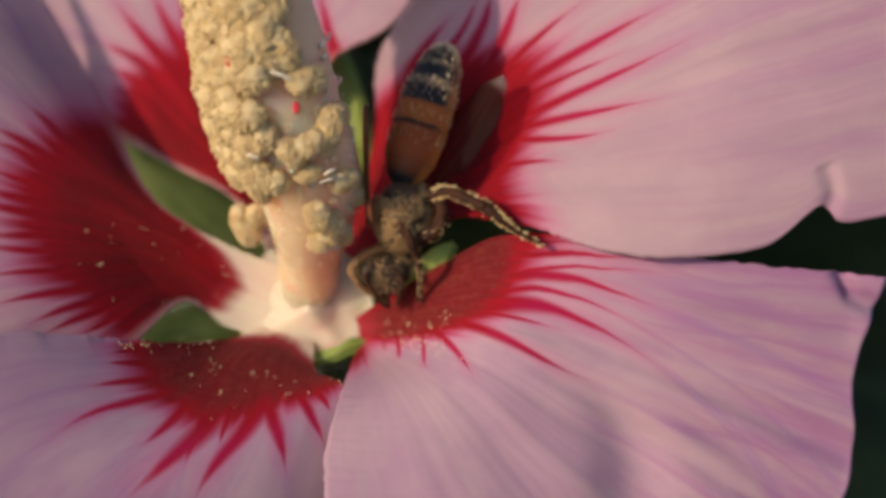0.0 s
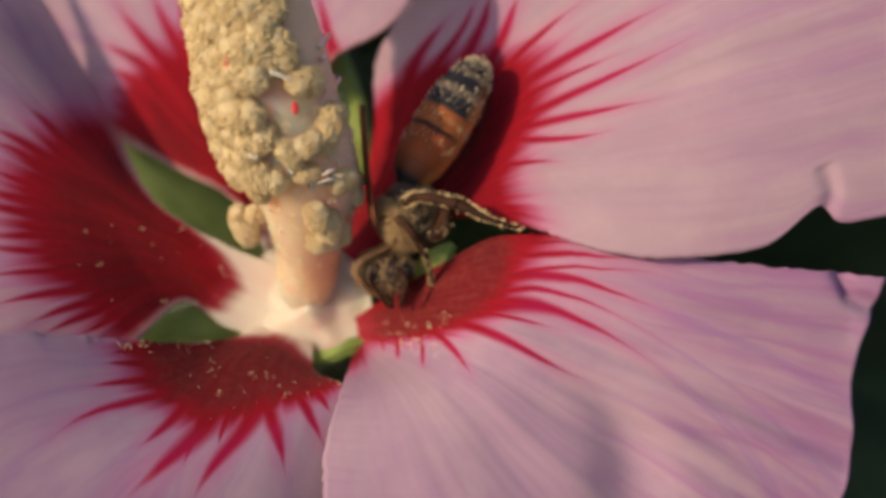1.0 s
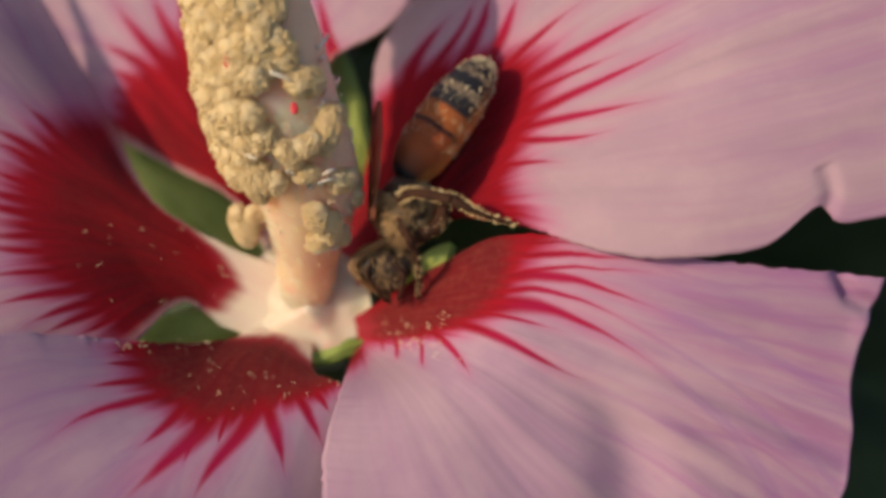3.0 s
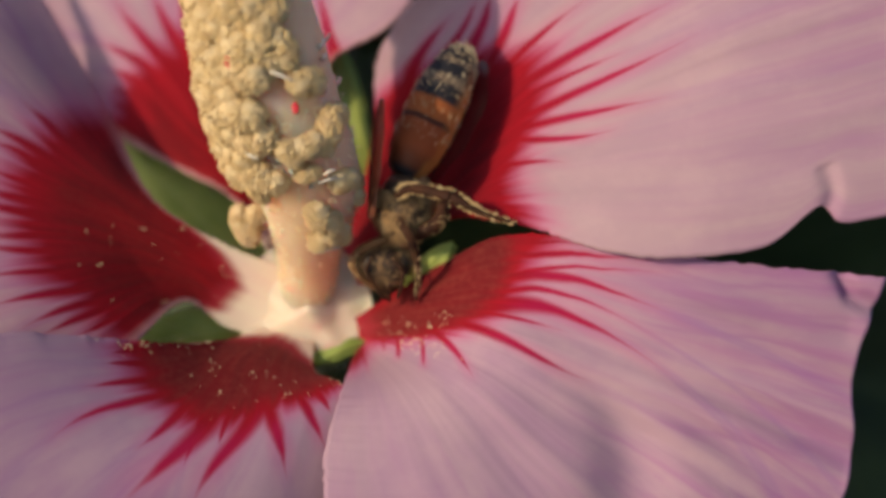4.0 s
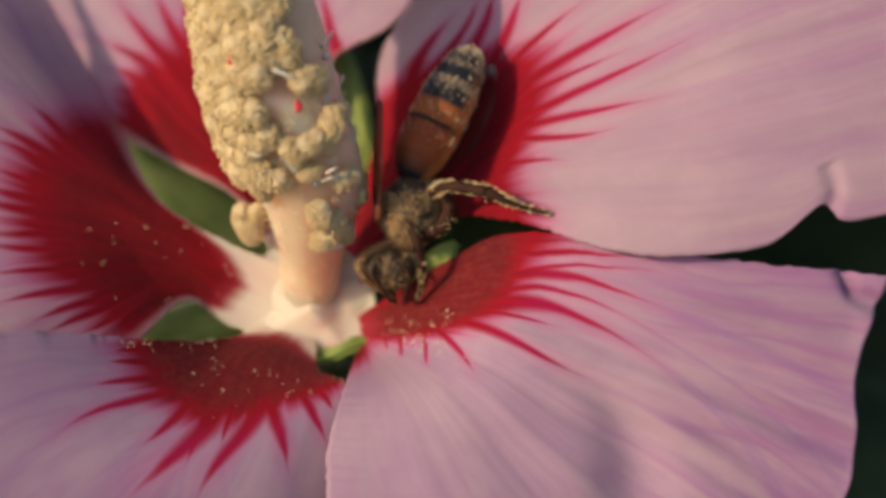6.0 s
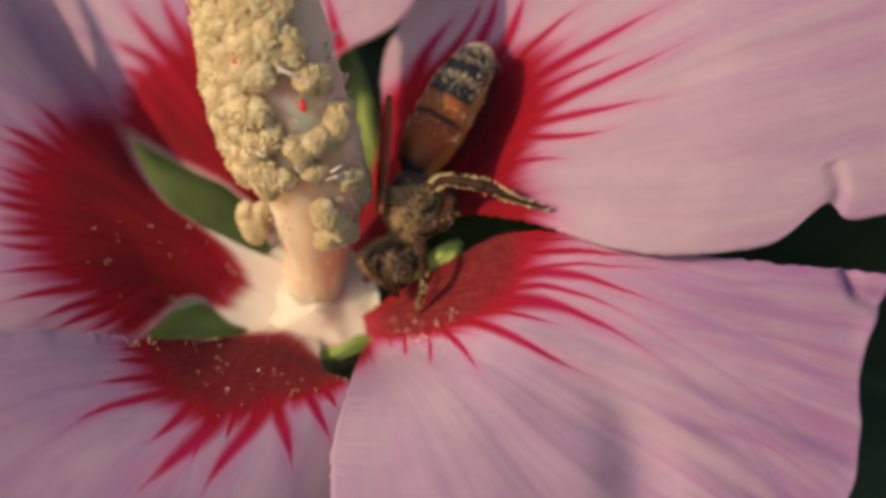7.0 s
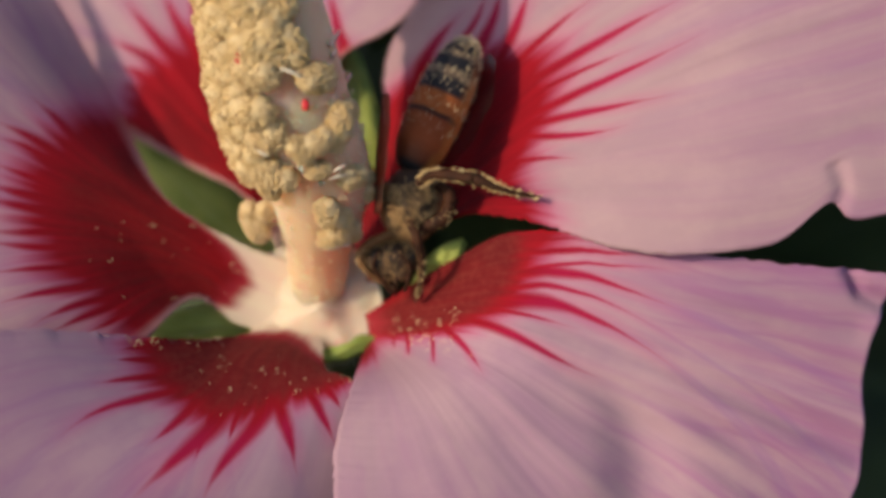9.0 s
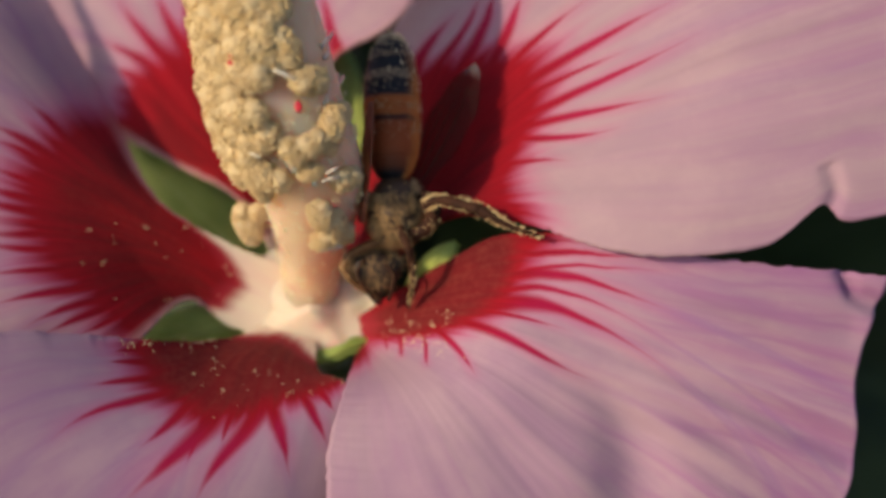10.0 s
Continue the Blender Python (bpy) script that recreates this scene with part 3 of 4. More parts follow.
def anther_mesh(seed):
    """A kidney-shaped anther crusted with pollen grains, on a short filament."""
    rnd = random.Random(seed)
    bm = bmesh.new()
    for k in range(5):
        ball(bm, ((k - 2) * 0.21, abs(k - 2) * -0.1, rnd.uniform(-0.05, 0.05)), 0.57, 3, 0.25, 2.6)
    for k in range(480):
        d = Vector((rnd.gauss(0, 1), rnd.gauss(0, 1), rnd.gauss(0, 1))).normalized()
        c = Vector((d.x * 1.06, d.y * 0.72 - 0.06, d.z * 0.70)) * rnd.uniform(0.92, 1.03) * (1.08 if k % 6 == 0 else 1.0)
        ball(bm, c, rnd.uniform(0.045, 0.095), 1)
    tube(bm, [(0, 0, -0.3), (0.1, 0, -1.2), (0, 0, -2.2)], [0.12, 0.10, 0.14], 6, 6)
    me = bpy.data.meshes.new("anther")
    bm.to_mesh(me)
    bm.free()
    for p in me.polygons:
        p.use_smooth = True
    me.materials.append(MAT_ANTHER)
    return me


ANTHERS = [anther_mesh(k) for k in range(6)]


def anther(place, out, size, k):
    ob = new("anther", ANTHERS[k % 6])
    ob.parent = column
    turn = Vector(out).to_track_quat("Z", "Y") @ Euler((0, 0, k * 2.4)).to_quaternion()
    ob.matrix_local = Matrix.LocRotScale(Vector(place) * MM, turn, (size,) * 3)


# anthers crowd the sunny face of the column and leave its other side nearly bare
rnd = random.Random(5)
BARE = (-0.9, -0.9, -0.8, -0.3, 0.15, 0.5, 0.9, 1.1)
for k in range(215):
    u = 0.33 + 0.64 * k / 215
    c = glide(AXIS, u)
    way = (glide(AXIS, min(1, u + 0.02)) - glide(AXIS, u - 0.02)).normalized()
    side = Vector((1, 0, 0)) - way * way.x
    side.normalize()
    q = k * 2.39996 + rnd.uniform(-0.15, 0.15)
    out = (side * math.cos(q) + way.cross(side) * math.sin(q) + way * 0.15).normalized()
    a = min(int(u * 7), 6)
    if out.x > BARE[a] + (BARE[a + 1] - BARE[a]) * (u * 7 - a) + rnd.uniform(-0.15, 0.15):
        continue
    anther(c + out * (column_radius(u) + rnd.uniform(0.15, 0.5)), out, rnd.uniform(0.95, 1.3), k)
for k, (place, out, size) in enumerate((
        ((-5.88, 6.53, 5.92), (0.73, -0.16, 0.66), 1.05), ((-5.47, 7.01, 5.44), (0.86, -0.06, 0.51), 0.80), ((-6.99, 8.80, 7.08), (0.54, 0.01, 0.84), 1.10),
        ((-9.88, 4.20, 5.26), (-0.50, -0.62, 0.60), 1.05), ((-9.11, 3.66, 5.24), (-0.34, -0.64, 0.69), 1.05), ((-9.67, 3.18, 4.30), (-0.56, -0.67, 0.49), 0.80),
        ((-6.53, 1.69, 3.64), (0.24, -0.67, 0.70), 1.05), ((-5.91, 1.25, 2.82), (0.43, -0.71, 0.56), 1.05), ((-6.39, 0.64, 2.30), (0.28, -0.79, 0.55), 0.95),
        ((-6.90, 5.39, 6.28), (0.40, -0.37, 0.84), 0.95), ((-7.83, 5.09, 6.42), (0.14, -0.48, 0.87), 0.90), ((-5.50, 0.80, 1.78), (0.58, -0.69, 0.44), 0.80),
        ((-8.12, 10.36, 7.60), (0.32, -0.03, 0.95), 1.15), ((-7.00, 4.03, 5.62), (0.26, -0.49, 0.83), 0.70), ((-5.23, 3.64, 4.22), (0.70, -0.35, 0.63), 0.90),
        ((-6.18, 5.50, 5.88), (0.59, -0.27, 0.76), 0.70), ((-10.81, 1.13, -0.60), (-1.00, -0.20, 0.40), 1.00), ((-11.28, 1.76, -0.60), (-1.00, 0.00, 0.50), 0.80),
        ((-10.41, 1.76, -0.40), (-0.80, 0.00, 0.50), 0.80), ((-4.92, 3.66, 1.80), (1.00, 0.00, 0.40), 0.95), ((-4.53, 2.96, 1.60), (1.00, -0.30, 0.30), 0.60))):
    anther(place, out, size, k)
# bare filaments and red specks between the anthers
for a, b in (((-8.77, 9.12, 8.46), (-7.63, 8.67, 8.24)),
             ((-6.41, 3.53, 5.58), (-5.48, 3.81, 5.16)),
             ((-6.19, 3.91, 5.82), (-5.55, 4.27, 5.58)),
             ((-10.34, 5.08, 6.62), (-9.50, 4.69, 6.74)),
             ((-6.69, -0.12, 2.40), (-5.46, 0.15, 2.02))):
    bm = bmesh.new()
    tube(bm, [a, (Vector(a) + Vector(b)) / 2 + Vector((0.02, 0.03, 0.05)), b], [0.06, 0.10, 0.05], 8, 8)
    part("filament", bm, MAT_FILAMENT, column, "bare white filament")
# stubs of filaments whose anthers have dropped
bm = bmesh.new()
tube(bm, [(0, 0, -0.1), (0.05, 0.02, 0.3), (0.2, 0.05, 0.6)], [0.22, 0.13, 0.09], 7, 6)
me = mesh_object("filament", bm, MAT_COLUMN)
me.parent = column
STUB = me.data
me.matrix_local = Matrix.LocRotScale(glide(AXIS, 0.3) * MM, None, (0.5,) * 3)
for k in range(34):
    u = rnd.uniform(0.24, 0.8)
    c = glide(AXIS, u)
    way = (glide(AXIS, u + 0.02) - glide(AXIS, u - 0.02)).normalized()
    side = (Vector((1, 0, 0)) - way * way.x).normalized()
    q = rnd.uniform(-0.9, 2.6)
    out = side * math.cos(q) + side.cross(way) * math.sin(q)
    ob = new("filament", STUB)
    ob.parent = column
    ob.matrix_local = Matrix.LocRotScale((c + out * column_radius(u)) * MM, (out + way * 0.5).to_track_quat("Z", "Y"), (rnd.uniform(0.6, 1.0),) * 3)
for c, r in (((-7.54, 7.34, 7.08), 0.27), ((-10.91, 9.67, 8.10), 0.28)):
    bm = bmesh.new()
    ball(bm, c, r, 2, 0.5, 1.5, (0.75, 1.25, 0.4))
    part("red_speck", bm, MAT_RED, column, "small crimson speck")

# pollen that has fallen on the lower column
bm = bmesh.new()
rnd = random.Random(77)
for _ in range(420):
    u = 0.05 + 0.41 * rnd.random() ** 0.8
    c = glide(AXIS, u)
    way = (glide(AXIS, u + 0.02) - glide(AXIS, u - 0.02)).normalized()
    side = (Vector((1, 0, 0)) - way * way.x).normalized()
    q = rnd.uniform(-0.3, math.pi + 0.3)
    out = side * math.cos(q) + side.cross(way) * math.sin(q)
    p = c + out * (column_radius(u) + 0.02)
    for _ in range(rnd.choice((1, 2, 5))):
        ball(bm, p + Vector((rnd.gauss(0, 0.12), rnd.gauss(0, 0.12), rnd.gauss(0, 0.04))), rnd.uniform(0.03, 0.09), 1)
tagged(part("pollen", bm, MAT_POLLEN, column, "fallen yellow pollen grains"), kind="stuff")

# ---- shrub ----
shrub = new("hibiscus_shrub")
shrub.matrix_world = FLOWER
tagged(shrub, "dark green leafy hibiscus shrub behind the flower", "shrub")
inv = FLOWER.inverted()
root = inv @ Vector((0.05, 0.25, -0.01)) / MM
bm = bmesh.new()
tube(bm, [(-7.73, -5.66, -11.4), (-7.27, -8.21, -22), (-6.14, -15.3, -40), (-4.3, -54.15, -70), tuple(root)], [1.3, 1.5, 2.2, 4.0, 9.0], 12, 60)
part("stem", bm, MAT_WOOD, shrub, "thin brown-green stem")


def leaf_mesh(seed):
    """A lobed, toothed leaf that is bent along its rib."""
    rnd = random.Random(seed)
    bend = rnd.uniform(4, 10)

    def place(s, t):
        half = 15 * math.sin(math.pi * min(1, s ** 0.75)) ** 0.8 * (1 + 0.10 * abs(math.sin(s * 22 + seed)))
        return Vector((t * half, s * 55, 3.5 * abs(t) - bend * s * s + 0.8 * noise.noise(Vector((s * 5, t * 3, seed))))) * MM
    bm = bmesh.new()
    sheet(bm, place, 26, 12)
    me = bpy.data.meshes.new("leaf")
    bm.to_mesh(me)
    bm.free()
    me.uv_layers[0].name = "blade"
    for p in me.polygons:
        p.use_smooth = True
    me.materials.append(MAT_LEAF)
    return me


for k in range(9):
    q = k * 0.7
    bm = bmesh.new()
    tube(bm, [(-6.14, -15.3, -40), (30 * math.cos(q), -15 + 22 * math.sin(q), -58), (72 * math.cos(q), 58 * math.sin(q), -60 - 12 * math.sin(k))], [1.6, 1.1, 0.5], 7, 16)
    part("twig", bm, MAT_WOOD, shrub, "thin leafy twig")
LEAVES = [leaf_mesh(k) for k in range(4)]
rnd = random.Random(11)
for k in range(170):
    ob = new("leaf", LEAVES[k % 4])
    ob.parent = shrub
    deep = rnd.uniform(-95, -32)
    at = Vector((rnd.uniform(-75, 75), rnd.uniform(-60, 60), deep))
    ob.matrix_local = Matrix.LocRotScale(at * MM, Euler((rnd.uniform(-0.7, 0.7), rnd.uniform(-0.7, 0.7), rnd.uniform(0, 6.28))), (rnd.uniform(0.7, 1.1),) * 3)

# ---- bee ----
bee = new("honey_bee")
tagged(bee, "honey bee dusted with yellow pollen, head down beside the column", "bee")


def hair(bm, centre, squash, count, length, seed, turn=None, keep=None):
    """Fine tapering hairs standing out of a ball-shaped body."""
    rnd = random.Random(seed)
    c = Vector(centre)
    for _ in range(count):
        d = Vector((rnd.gauss(0, 1), rnd.gauss(0, 1), rnd.gauss(0, 1))).normalized()
        if keep and not keep(d):
            continue
        foot = c + Vector((d.x * squash[0], d.y * squash[1], d.z * squash[2]))
        way = (d + Vector((rnd.gauss(0, 0.35), rnd.gauss(0, 0.35), rnd.gauss(0, 0.35)))).normalized()
        side = way.orthogonal().normalized() * 0.03
        other = way.cross(side)
        tip = bm.verts.new((foot + way * length * rnd.uniform(0.6, 1.2)) * MM)
        ring = [bm.verts.new((foot - way * 0.05 + v) * MM) for v in (side, other * 0.87 - side * 0.5, -other * 0.87 - side * 0.5)]
        for i in range(3):
            bm.faces.new((ring[i], ring[(i + 1) % 3], tip))


def grains(bm, places, seed, spread=0.08, size=(0.05, 0.085), many=1):
    rnd = random.Random(seed)
    for p in places:
        for _ in range(many):
            ball(bm, Vector(p) + Vector((rnd.gauss(0, spread), rnd.gauss(0, spread), rnd.gauss(0, spread))), rnd.uniform(*size), 1)


# fine pale hairs on the claws of the petals, round the foot of the column
bm = bmesh.new()
hair(bm, (-7.9, -4.33, -6.4), (3.1, 2.6, 2.0), 1500, 1.0, 90, keep=lambda d: d.z > 0.05)
part("throat_hair", bm, MAT_FILAMENT, flower, "fine cream hairs in the throat")

# thorax: shell, hair and pollen
bm = bmesh.new()
ball(bm, (0.1, 0.1, 0), 1.6, 3, 0.12, 2, (0.92, 1.2, 0.95))
thorax = part("thorax", bm, MAT_DARK, bee, "dark shell of the thorax")
bm = bmesh.new()
hair(bm, (0.1, 0.1, 0), (1.4, 1.85, 1.45), 5200, 0.55, 3, keep=lambda d: (d.y < 0.45 or d.x > 0.6) and noise.noise(d * 2.5) > -0.3)
part("hair", bm, MAT_FUR, thorax, "tan body hair")
rnd = random.Random(8)
bm = bmesh.new()
spots = []
for _ in range(80):
    d = Vector((rnd.gauss(0, 1), rnd.gauss(-0.3, 0.8), abs(rnd.gauss(0.3, 1)))).normalized()
    if noise.noise(d * 2.2) < -0.05:
        continue
    spots.append((0.1 + d.x * 1.6, 0.1 + d.y * 2.05, d.z * 1.65))
grains(bm, spots, 4, 0.12, (0.02, 0.05), 2)
tagged(part("pollen", bm, MAT_BEE_POLLEN, thorax, "yellow pollen grains"), kind="stuff")

# head with eyes, feelers and mouth parts
bm = bmesh.new()
ball(bm, (-1.0, -3.1, -0.9), 1.35, 3, 0.08, 2, (1.15, 0.9, 0.85))
head = part("head", bm, MAT_DARK, bee, "dark head")
for x, z, r in ((-1.7, -0.1, 0.6), (-0.05, -0.4, 0.55)):
    bm = bmesh.new()
    ball(bm, (x, -3.1, z), r, 3, 0, 1, (0.75, 1.15, 0.7))
    part("eye", bm, MAT_EYE, head, "glossy black eye")
for pts in (((-1.5, -2.6, 0.2), (-1.9, -3.4, 0.4), (-1.4, -4.3, 0.3), (-0.9, -5.0, -0.2)), ((-0.4, -2.8, 0.2), (0.1, -3.5, 0.5), (0.0, -4.3, 0.3), (-0.2, -4.9, -0.1))):
    bm = bmesh.new()
    tube(bm, pts, [0.11, 0.10, 0.11, 0.09], 8, 16)
    part("antenna", bm, MAT_LEG, head, "brown feeler")
bm = bmesh.new()
tube(bm, [(-1.0, -3.9, -0.8), (-0.9, -4.6, -1.2), (-0.7, -5.1, -1.8)], [0.45, 0.3, 0.12], 10, 10)
part("mouth", bm, MAT_LEG, head, "brown mouth parts")
bm = bmesh.new()
hair(bm, (-1.0, -3.1, -0.9), (1.5, 1.15, 1.1), 1600, 0.42, 13, keep=lambda d: d.x < 0.2 or noise.noise(d * 2.0) > 0.1)
part("hair", bm, MAT_FUR, head, "tan head hair")
bm = bmesh.new()
grains(bm, [(-1.0 + rnd.uniform(-1.2, 1.2), -3.0 + rnd.uniform(-0.6, 0.7), rnd.uniform(0.1, 0.5)) for k in range(8)], 6, 0.2, (0.02, 0.045), 1)
tagged(part("pollen", bm, MAT_BEE_POLLEN, head, "yellow pollen grains"), kind="stuff")

# abdomen: overlapping rings, a hinge at its narrow front end
LONG, HALF = 8.3, 1.57


def abdomen_radius(s):
    r = max(0.0, 1 - abs(2 * min(1.0, s) ** 0.85 - 1) ** 2.6) ** 0.5
    k = s * 6.2
    return HALF * r * (1 + 0.035 * (0.5 - (k - math.floor(k))))


def abdomen_place(s, t):
    q = math.pi * t
    r = abdomen_radius(0.015 + 0.985 * s)
    return Vector((math.cos(q) * r, s * LONG, math.sin(q) * r * 0.95)) * MM


bm = bmesh.new()
sheet(bm, abdomen_place, 120, 40)
abdomen = named_sheet("abdomen", bm, MAT_ABDOMEN, bee, 0, "orange and black ringed abdomen")
rnd = random.Random(21)
bm = bmesh.new()
spots = []
for _ in range(60):
    s = 1 - abs(rnd.gauss(0, 0.22))
    t = rnd.gauss(0.1, 0.22)
    if 0.25 < s < 0.995 and rnd.random() < 0.35 + 0.65 * s:
        spots.append(abdomen_place(s, t) / MM * 1.01)
for _ in range(30):
    spots.append(abdomen_place(rnd.uniform(0.94, 0.99), rnd.uniform(-1, 1)) / MM * 1.01)
grains(bm, spots, 9, 0.07, (0.025, 0.07), 2)
tagged(part("pollen", bm, MAT_POLLEN, abdomen, "yellow pollen grains"), kind="stuff")
bm = bmesh.new()
for s0 in (0.30, 0.46, 0.62, 0.70, 0.84, 0.95):
    for _ in range(80 if s0 < 0.9 else 300):
        s, t = s0 + rnd.gauss(0, 0.03), rnd.uniform(-1, 1)
        s = min(s, 0.985)
        p, q = abdomen_place(s, t) / MM, abdomen_place(min(1, s + 0.05), t) / MM
        d = (q - p).normalized() + Vector((math.cos(math.pi * t), 0, math.sin(math.pi * t))) * 0.6
        side = d.orthogonal().normalized() * 0.02
        v = [bm.verts.new((p + o) * MM) for o in (side, -side, d * (0.28 if s0 < 0.9 else 0.45))]
        bm.faces.new(v)
part("hair", bm, MAT_PALE_FUR, abdomen, "fine pale hair on the rings")


def wing(long, wide, bent, material, label):
    """A narrow, veined, see-through wing that runs up from its hinge."""
    def place(s, t):
        half = wide * math.sin(math.pi * min(1, 0.06 + 0.94 * s) ** 1.3) ** 0.6
        return Vector((0.25 * t * t + bent * s * s, s * long, t * half + 0.08 * math.sin(s * 20))) * MM
    bm = bmesh.new()
    sheet(bm, place, 30, 12)
    ob = named_sheet("wing", bm, material, bee, 0.03, label)
    for t0 in (-0.9, -0.45, 0.0, 0.5):
        bm = bmesh.new()
        tube(bm, [tuple(place(s, t0 * (1 - 0.3 * s)) / MM) for s in (0.02, 0.3, 0.6, 0.9)], [0.05, 0.035, 0.02], 6, 14)
        part("vein", bm, MAT_LEG, ob)
    return ob


wing_a = wing(6.6, 1.3, 0.3, MAT_WING, "brown translucent wing held edge-on")
wing_b = wing(8.3, 1.55, -0.3, MAT_WING_CLEAR, "clear smoky wing with a glint painted on its tip")


def leg(name, joints, radii, label, seed, lower=True, crust=150, material=MAT_LEG):
    """A leg with its long segments, bristles and a crust of pollen along its rims."""
    bm = bmesh.new()
    tube(bm, joints[:3], radii[:3], 10, 16)
    ob = part(name, bm, material, bee, label)
    bm = bmesh.new()
    tube(bm, joints[2:], radii[2:], 10, 14)
    part("foot", bm, material, ob, "slender jointed foot")
    rnd = random.Random(seed)
    bm = bmesh.new()
    spots = []
    clumps = [rnd.uniform(0.02, 1.0) for _ in range(22)]
    for k in range(crust):
        u = min(1.0, max(0.0, rnd.choice(clumps) + rnd.gauss(0, 0.02) if k % 3 else rnd.uniform(0.0, 1.0)))
        p = glide(joints, u)
        k = min(int(u * (len(radii) - 1)), len(radii) - 2)
        r = radii[k] + (radii[k + 1] - radii[k]) * (u * (len(radii) - 1) - k)
        up = 1 if rnd.random() < 0.65 or not lower else -1
        way = (glide(joints, min(1, u + 0.02)) - glide(joints, max(0, u - 0.02))).normalized()
        n = Vector((-way.y, way.x, 0)).normalized() * up
        if n.y * up < 0:
            n = -n
        if not lower:
            n = Vector((rnd.gauss(0, 1), rnd.gauss(0, 1), rnd.gauss(0.2, 1))).normalized()
        if not lower and noise.noise(p * 1.1 + Vector((seed, 0, 0))) < -0.05:
            continue
        spots.append(p + n * r * rnd.uniform(0.85, 1.05) + Vector((0, 0, rnd.uniform(-0.3, 0.6) * r)))
    grains(bm, spots[::3], seed + 2, 0.05, (0.05, 0.085) if lower else (0.03, 0.05), 1)
    grains(bm, spots, seed + 1, 0.06, (0.025, 0.055) if lower else (0.018, 0.04), 2)
    tagged(part("pollen", bm, MAT_BEE_POLLEN, ob, "yellow pollen crust"), kind="stuff")
    bm = bmesh.new()
    for k in range(420):
        u = rnd.uniform(0.0, 1.0)
        p = glide(joints, u)
        d = Vector((rnd.gauss(0, 1), rnd.gauss(0, 1), rnd.gauss(0, 1))).normalized()
        side = d.orthogonal().normalized() * 0.02
        v = [bm.verts.new((p + o) * MM) for o in (side, -side, d * (0.22 + radii[0] * (1 - u)))]
        bm.faces.new(v)
    part("bristle", bm, MAT_FUR, ob, "tan bristles")
    return ob


# hind leg and middle leg point along x from their joints
hind_leg = leg("hind_leg", [(0, 0, 0), (0.9, 0.55, 0.4), (3.0, 0.55, 1.0), (4.6, 0.15, 1.3), (6.55, 0, 1.3)], [0.28, 0.29, 0.36, 0.20, 0.09], "dark hind leg crusted with pollen", 31, True, 230)
middle_leg = leg("middle_leg", [(0, 0, 0), (1.0, 0.3, 0.4), (2.4, 0.35, -0.3), (3.4, 0.1, -1.5), (4.4, -0.3, -2.7)], [0.28, 0.26, 0.22, 0.15, 0.09], "brown middle leg dusted with pollen", 41, False, 160)
leg("femur", [(0.6, -1.5, 0.8), (1.9, -0.9, 1.1), (2.35, -0.1, 1.0), (2.2, 0.6, 0.8), (1.6, 0.95, 0.6)], [0.40, 0.44, 0.42, 0.36, 0.3], "stout hairy upper leg", 51, False, 120)
leg("fore_leg", [(-0.7, -1.6, 0.4), (-2.2, -2.3, 0.3), (-2.75, -3.1, 0.2), (-2.0, -4.0, 0.0), (-0.7, -4.8, -0.4)], [0.24, 0.22, 0.2, 0.18, 0.12], "amber-brown fore leg", 61, False, 60, MAT_AMBER)


def turned(x, y, z, angle, tip=0.0):
    """A pose in the bee's space: place in millimetres, turn in the picture's plane, and lean towards the camera."""
    return pose(x * MM, y * MM, z * MM, 0, 0, angle) @ pose(0, 0, 0, tip, 0, 0)


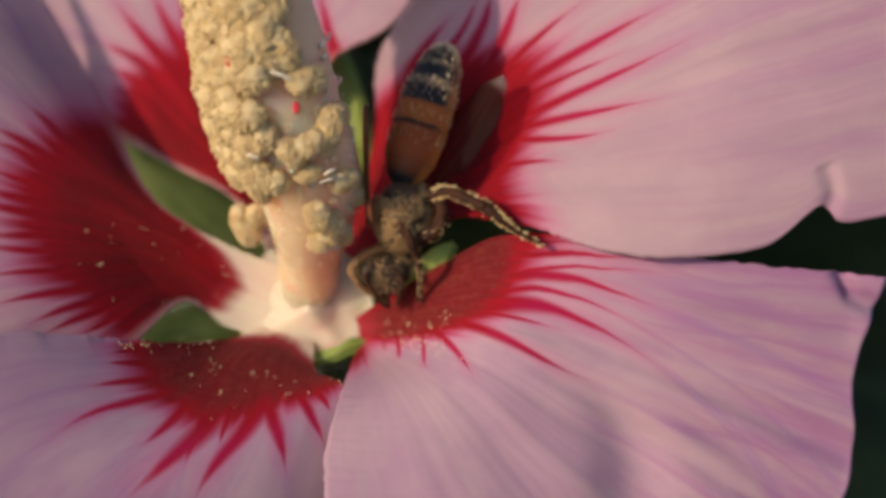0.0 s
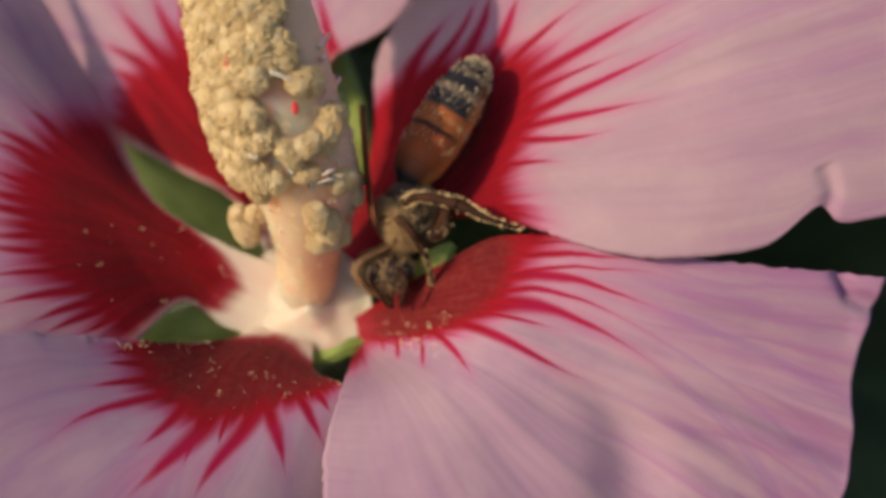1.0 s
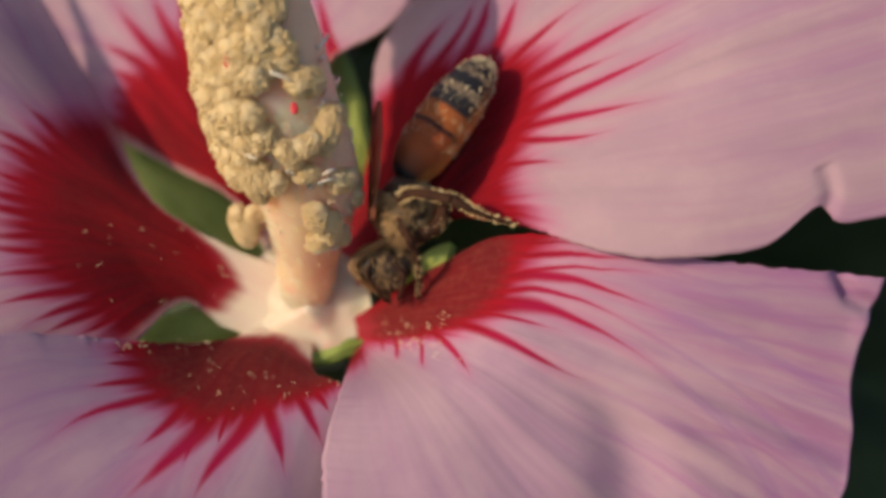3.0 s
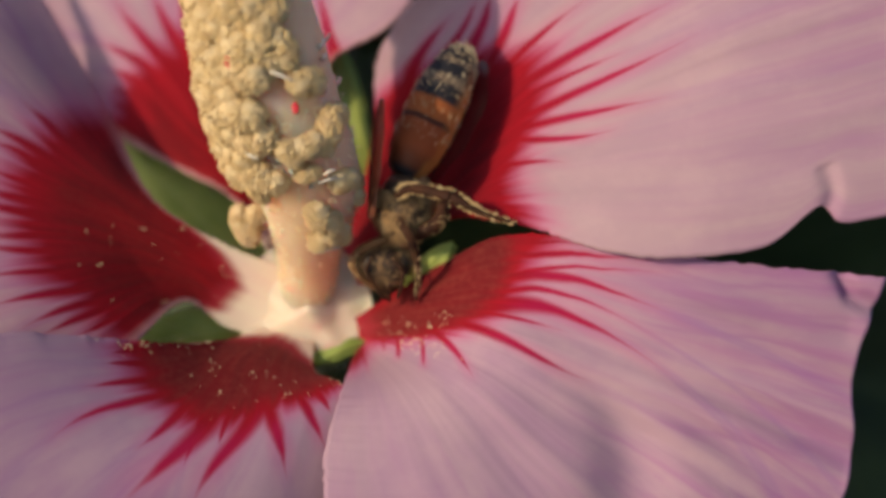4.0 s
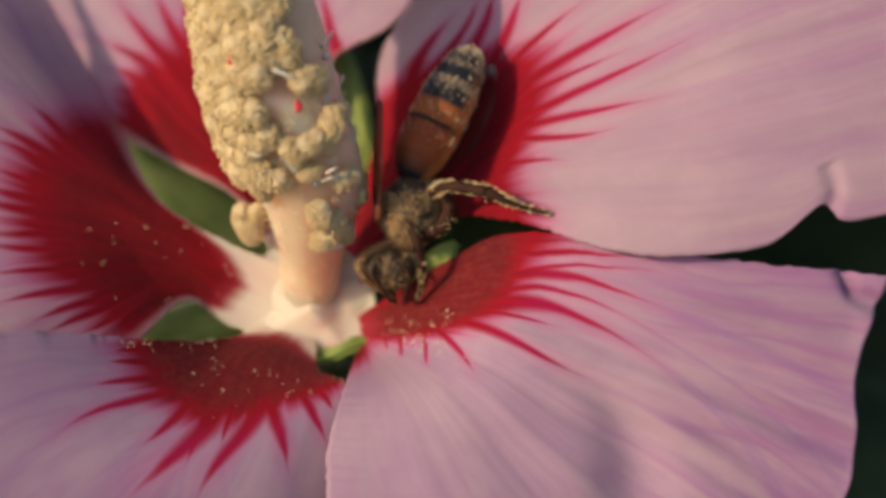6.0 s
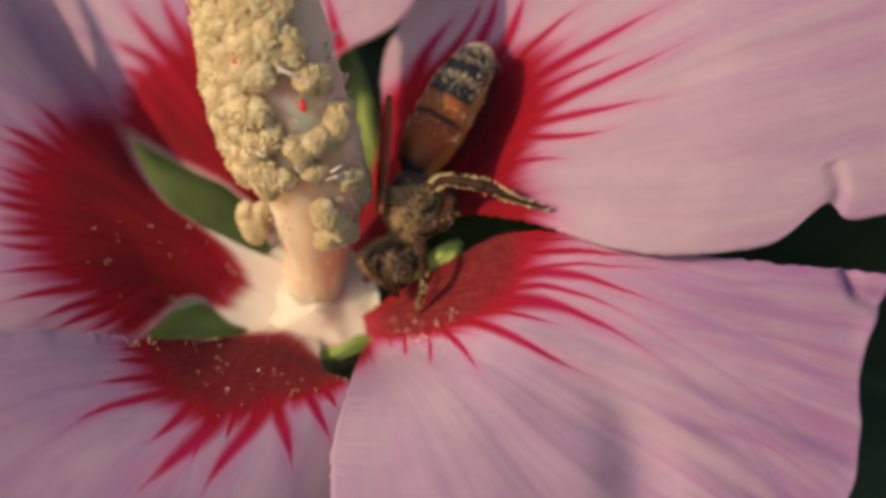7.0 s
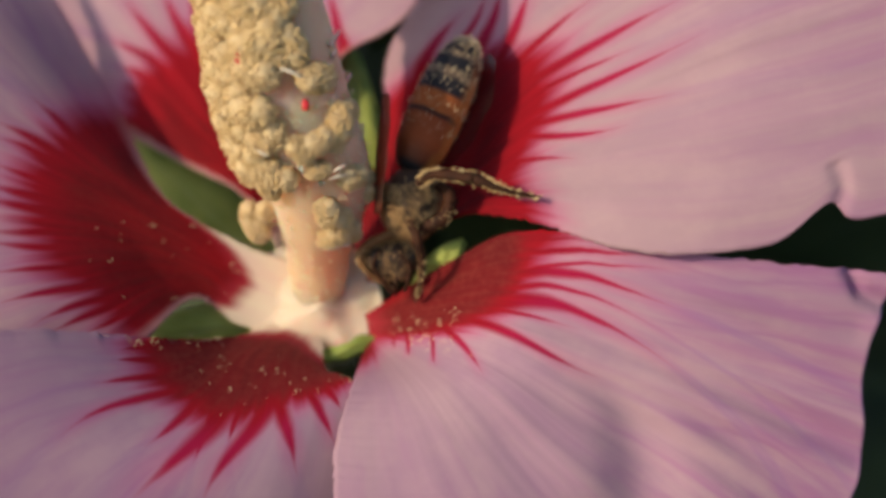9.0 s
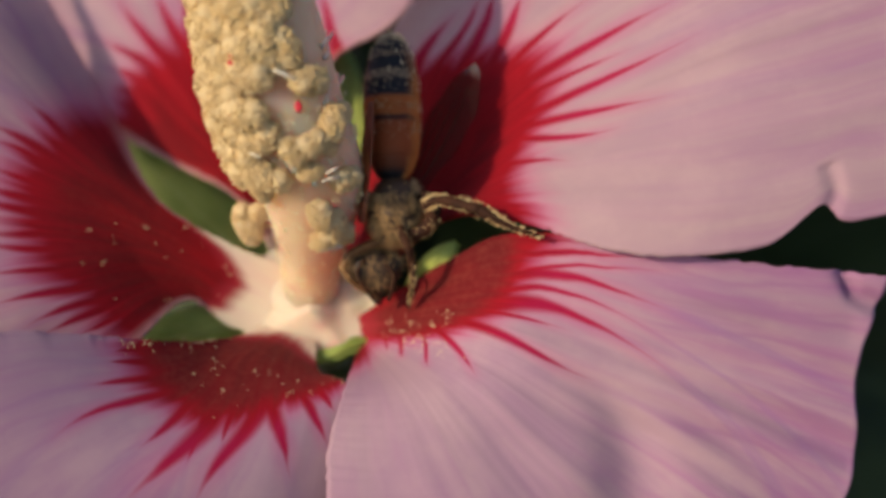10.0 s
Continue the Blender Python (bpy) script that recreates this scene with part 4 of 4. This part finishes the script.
def motions():
    # seconds, then where the bee stands (x, y) in millimetres
    for_bee = [
        (0, -2.28, 1.88), (0.5, -2.11, 1.88), (1, -2.00, 1.89), (1.5, -1.97, 2.04), (2, -1.95, 2.18), (2.5, -2.01, 2.12), (4, -2.21, 2.29), (4.5, -2.20, 2.26),
        (5, -2.55, 2.06), (5.5, -2.03, 2.01), (7, -2.11, 2.35), (7.5, -2.37, 2.42), (8, -2.46, 2.25), (8.5, -2.61, 2.48), (9, -2.38, 2.42), (9.5, -2.83, 2.26),
        (10, -2.86, 2.03)]
    walk(bee, [(t, FLOWER @ Matrix.Translation((x * MM, y * MM, 0.5 * MM))) for t, x, y in for_bee])
    # seconds, turn of the abdomen
    walk(abdomen, [(t, turned(0.08, 1.75, 0, a, -10)) for t, a in [
        (0, -17.4), (0.1, -22.0), (0.2, -31.0), (0.3, -31.7), (0.4, -32.3), (0.5, -29.9), (0.6, -21.9), (0.7, -18.4),
        (0.8, -22.1), (0.9, -25.0), (1, -31.2), (1.1, -24.1), (1.2, -24.5), (1.3, -28.6), (1.4, -33.1), (1.5, -34.6),
        (1.6, -35.2), (1.7, -34.0), (1.8, -28.4), (1.9, -31.1), (2, -32.2), (2.1, -30.4), (2.2, -32.1), (2.3, -30.6),
        (2.4, -28.8), (2.5, -28.4), (2.6, -30.2), (2.7, -38.0), (3.8, -22.4), (3.9, -23.5), (4, -25.3), (4.1, -24.5),
        (4.2, -19.6), (4.3, -21.0), (4.4, -24.3), (4.5, -26.9), (4.6, -28.2), (4.7, -30.6), (4.8, -16.6), (4.9, -21.1),
        (5, -17.1), (5.1, -16.1), (5.2, -22.4), (5.3, -30.1), (5.4, -28.8), (5.5, -28.5), (5.6, -28.2), (5.7, -25.3),
        (6.8, -28.4), (6.9, -26.8), (7, -29.2), (7.1, -32.4), (7.2, -32.6), (7.3, -29.6), (7.4, -27.7), (7.5, -27.2),
        (7.6, -30.1), (7.7, -27.5), (7.8, -27.0), (7.9, -25.8), (8, -25.4), (8.1, -22.1), (8.2, -23.3), (8.3, -25.3),
        (8.5, -25.1), (8.6, -21.6), (8.7, -19.5), (8.8, -19.3), (8.9, -21.7), (9, -24.2), (9.1, -25.1), (9.2, -25.5),
        (9.3, -23.0), (9.4, -20.8), (9.5, -14.6), (9.6, -8.9), (9.7, -7.7), (9.8, -5.9), (9.9, -1.4), (10, 1.6)]])
    # seconds, joint and turn of the legs
    walk(hind_leg, [(t, turned(x, y, 1.9, a)) for t, x, y, a in [
        (0, 1.72, 1.11, -24.9), (0.5, 1.07, 1.04, -24.2), (1, -0.02, 0.65, -12.4), (1.5, -0.02, 0.5, -12.4), (2, -0.28, 0.52, -12.2), (2.5, -0.23, 0.55, -11.9), (4, -0.26, 0.7, -13.6), (4.5, -0.33, 0.65, -13.2),
        (4.65, -0.35, 0.85, -11), (4.8, -0.6, 1.4, 7), (5, 2.14, 0.28, -5.5), (5.5, 1.64, 0.91, -9.5), (7, 1.13, 0.9, -10.5), (7.5, 1.00, 1.0, -8.8), (8, 1.00, 1.2, -9.6), (8.5, 0.68, 1.0, -8.2), (9, 0.60, 1.05, -7.3), (9.5, 1.92, -0.03, -4.1),
        (10, 1.73, 0.29, -15.0)]])
    walk(middle_leg, [(t, turned(x, y, 1.5, a)) for t, x, y, a in [
        (0, -0.07, -0.49, -71.6), (0.5, -0.25, -0.50, -64.5), (1, -0.35, -0.15, -60.9), (1.5, -0.35, 0.08, -63.1), (2, -0.03, -0.96, -80.9), (2.5, -0.28, -0.56, -70.9), (4, -0.04, -0.67, -75.4), (4.5, -0.09, -1.14, -75.6),
        (5, 0.19, -0.53, -72.7), (5.5, 0.02, -0.45, -75.8), (7, 0.33, -1.59, -86.7), (7.5, 0.23, -0.50, -68.2), (8, 0.21, -0.84, -76.6), (8.5, 0.32, -0.84, -92.3), (9, 0.13, -1.07, -82.6), (9.5, 0.47, -0.58, -70.2),
        (10, 0.41, -0.90, -80.2)]])
    # seconds, turn and twist of the wings
    walk(wing_a, [(t, pose(-1.8 * MM, -0.6 * MM, 1.2 * MM, 0, 0, a) @ pose(0, 0, 0, 0, b, 0)) for t, a, b in [
        (0, 4.3, 4), (0.5, 5.1, 12), (1, 8.0, 4), (1.5, 3.6, 14), (2, 1.3, 14), (2.5, -0.5, 14), (4, -2.8, 14), (4.5, -6.6, 14),
        (5, 1.1, 9), (5.5, 1.2, 9), (7, -2.1, 14), (7.5, -3.4, 14), (8, -0.8, 12), (8.5, 2.2, 4), (9, -1.9, 14), (9.5, -1.4, 14),
        (10, -2.0, 14)]])
    walk(wing_b, [(t, pose(0.9 * MM, 1.0 * MM, -0.9 * MM, b, 0, a) @ pose(0, 0, 0, 0, 50, 0)) for t, a, b in [
        (0, -36.0, 0), (0.5, -29.0, -6), (1, -28.0, -8), (1.5, -28.1, -8), (2, -27.1, -8), (2.5, -26.7, -8), (4, -27.1, -8), (4.5, -27.6, -8),
        (5, -26.0, -8), (5.5, -27.5, -8), (7, -28.5, -8), (7.5, -28.3, -8), (8, -28.1, -8), (8.5, -28.3, -8), (9, -27.1, -8), (9.5, -26.6, -8),
        (10, -27.3, -8)]])


motions()
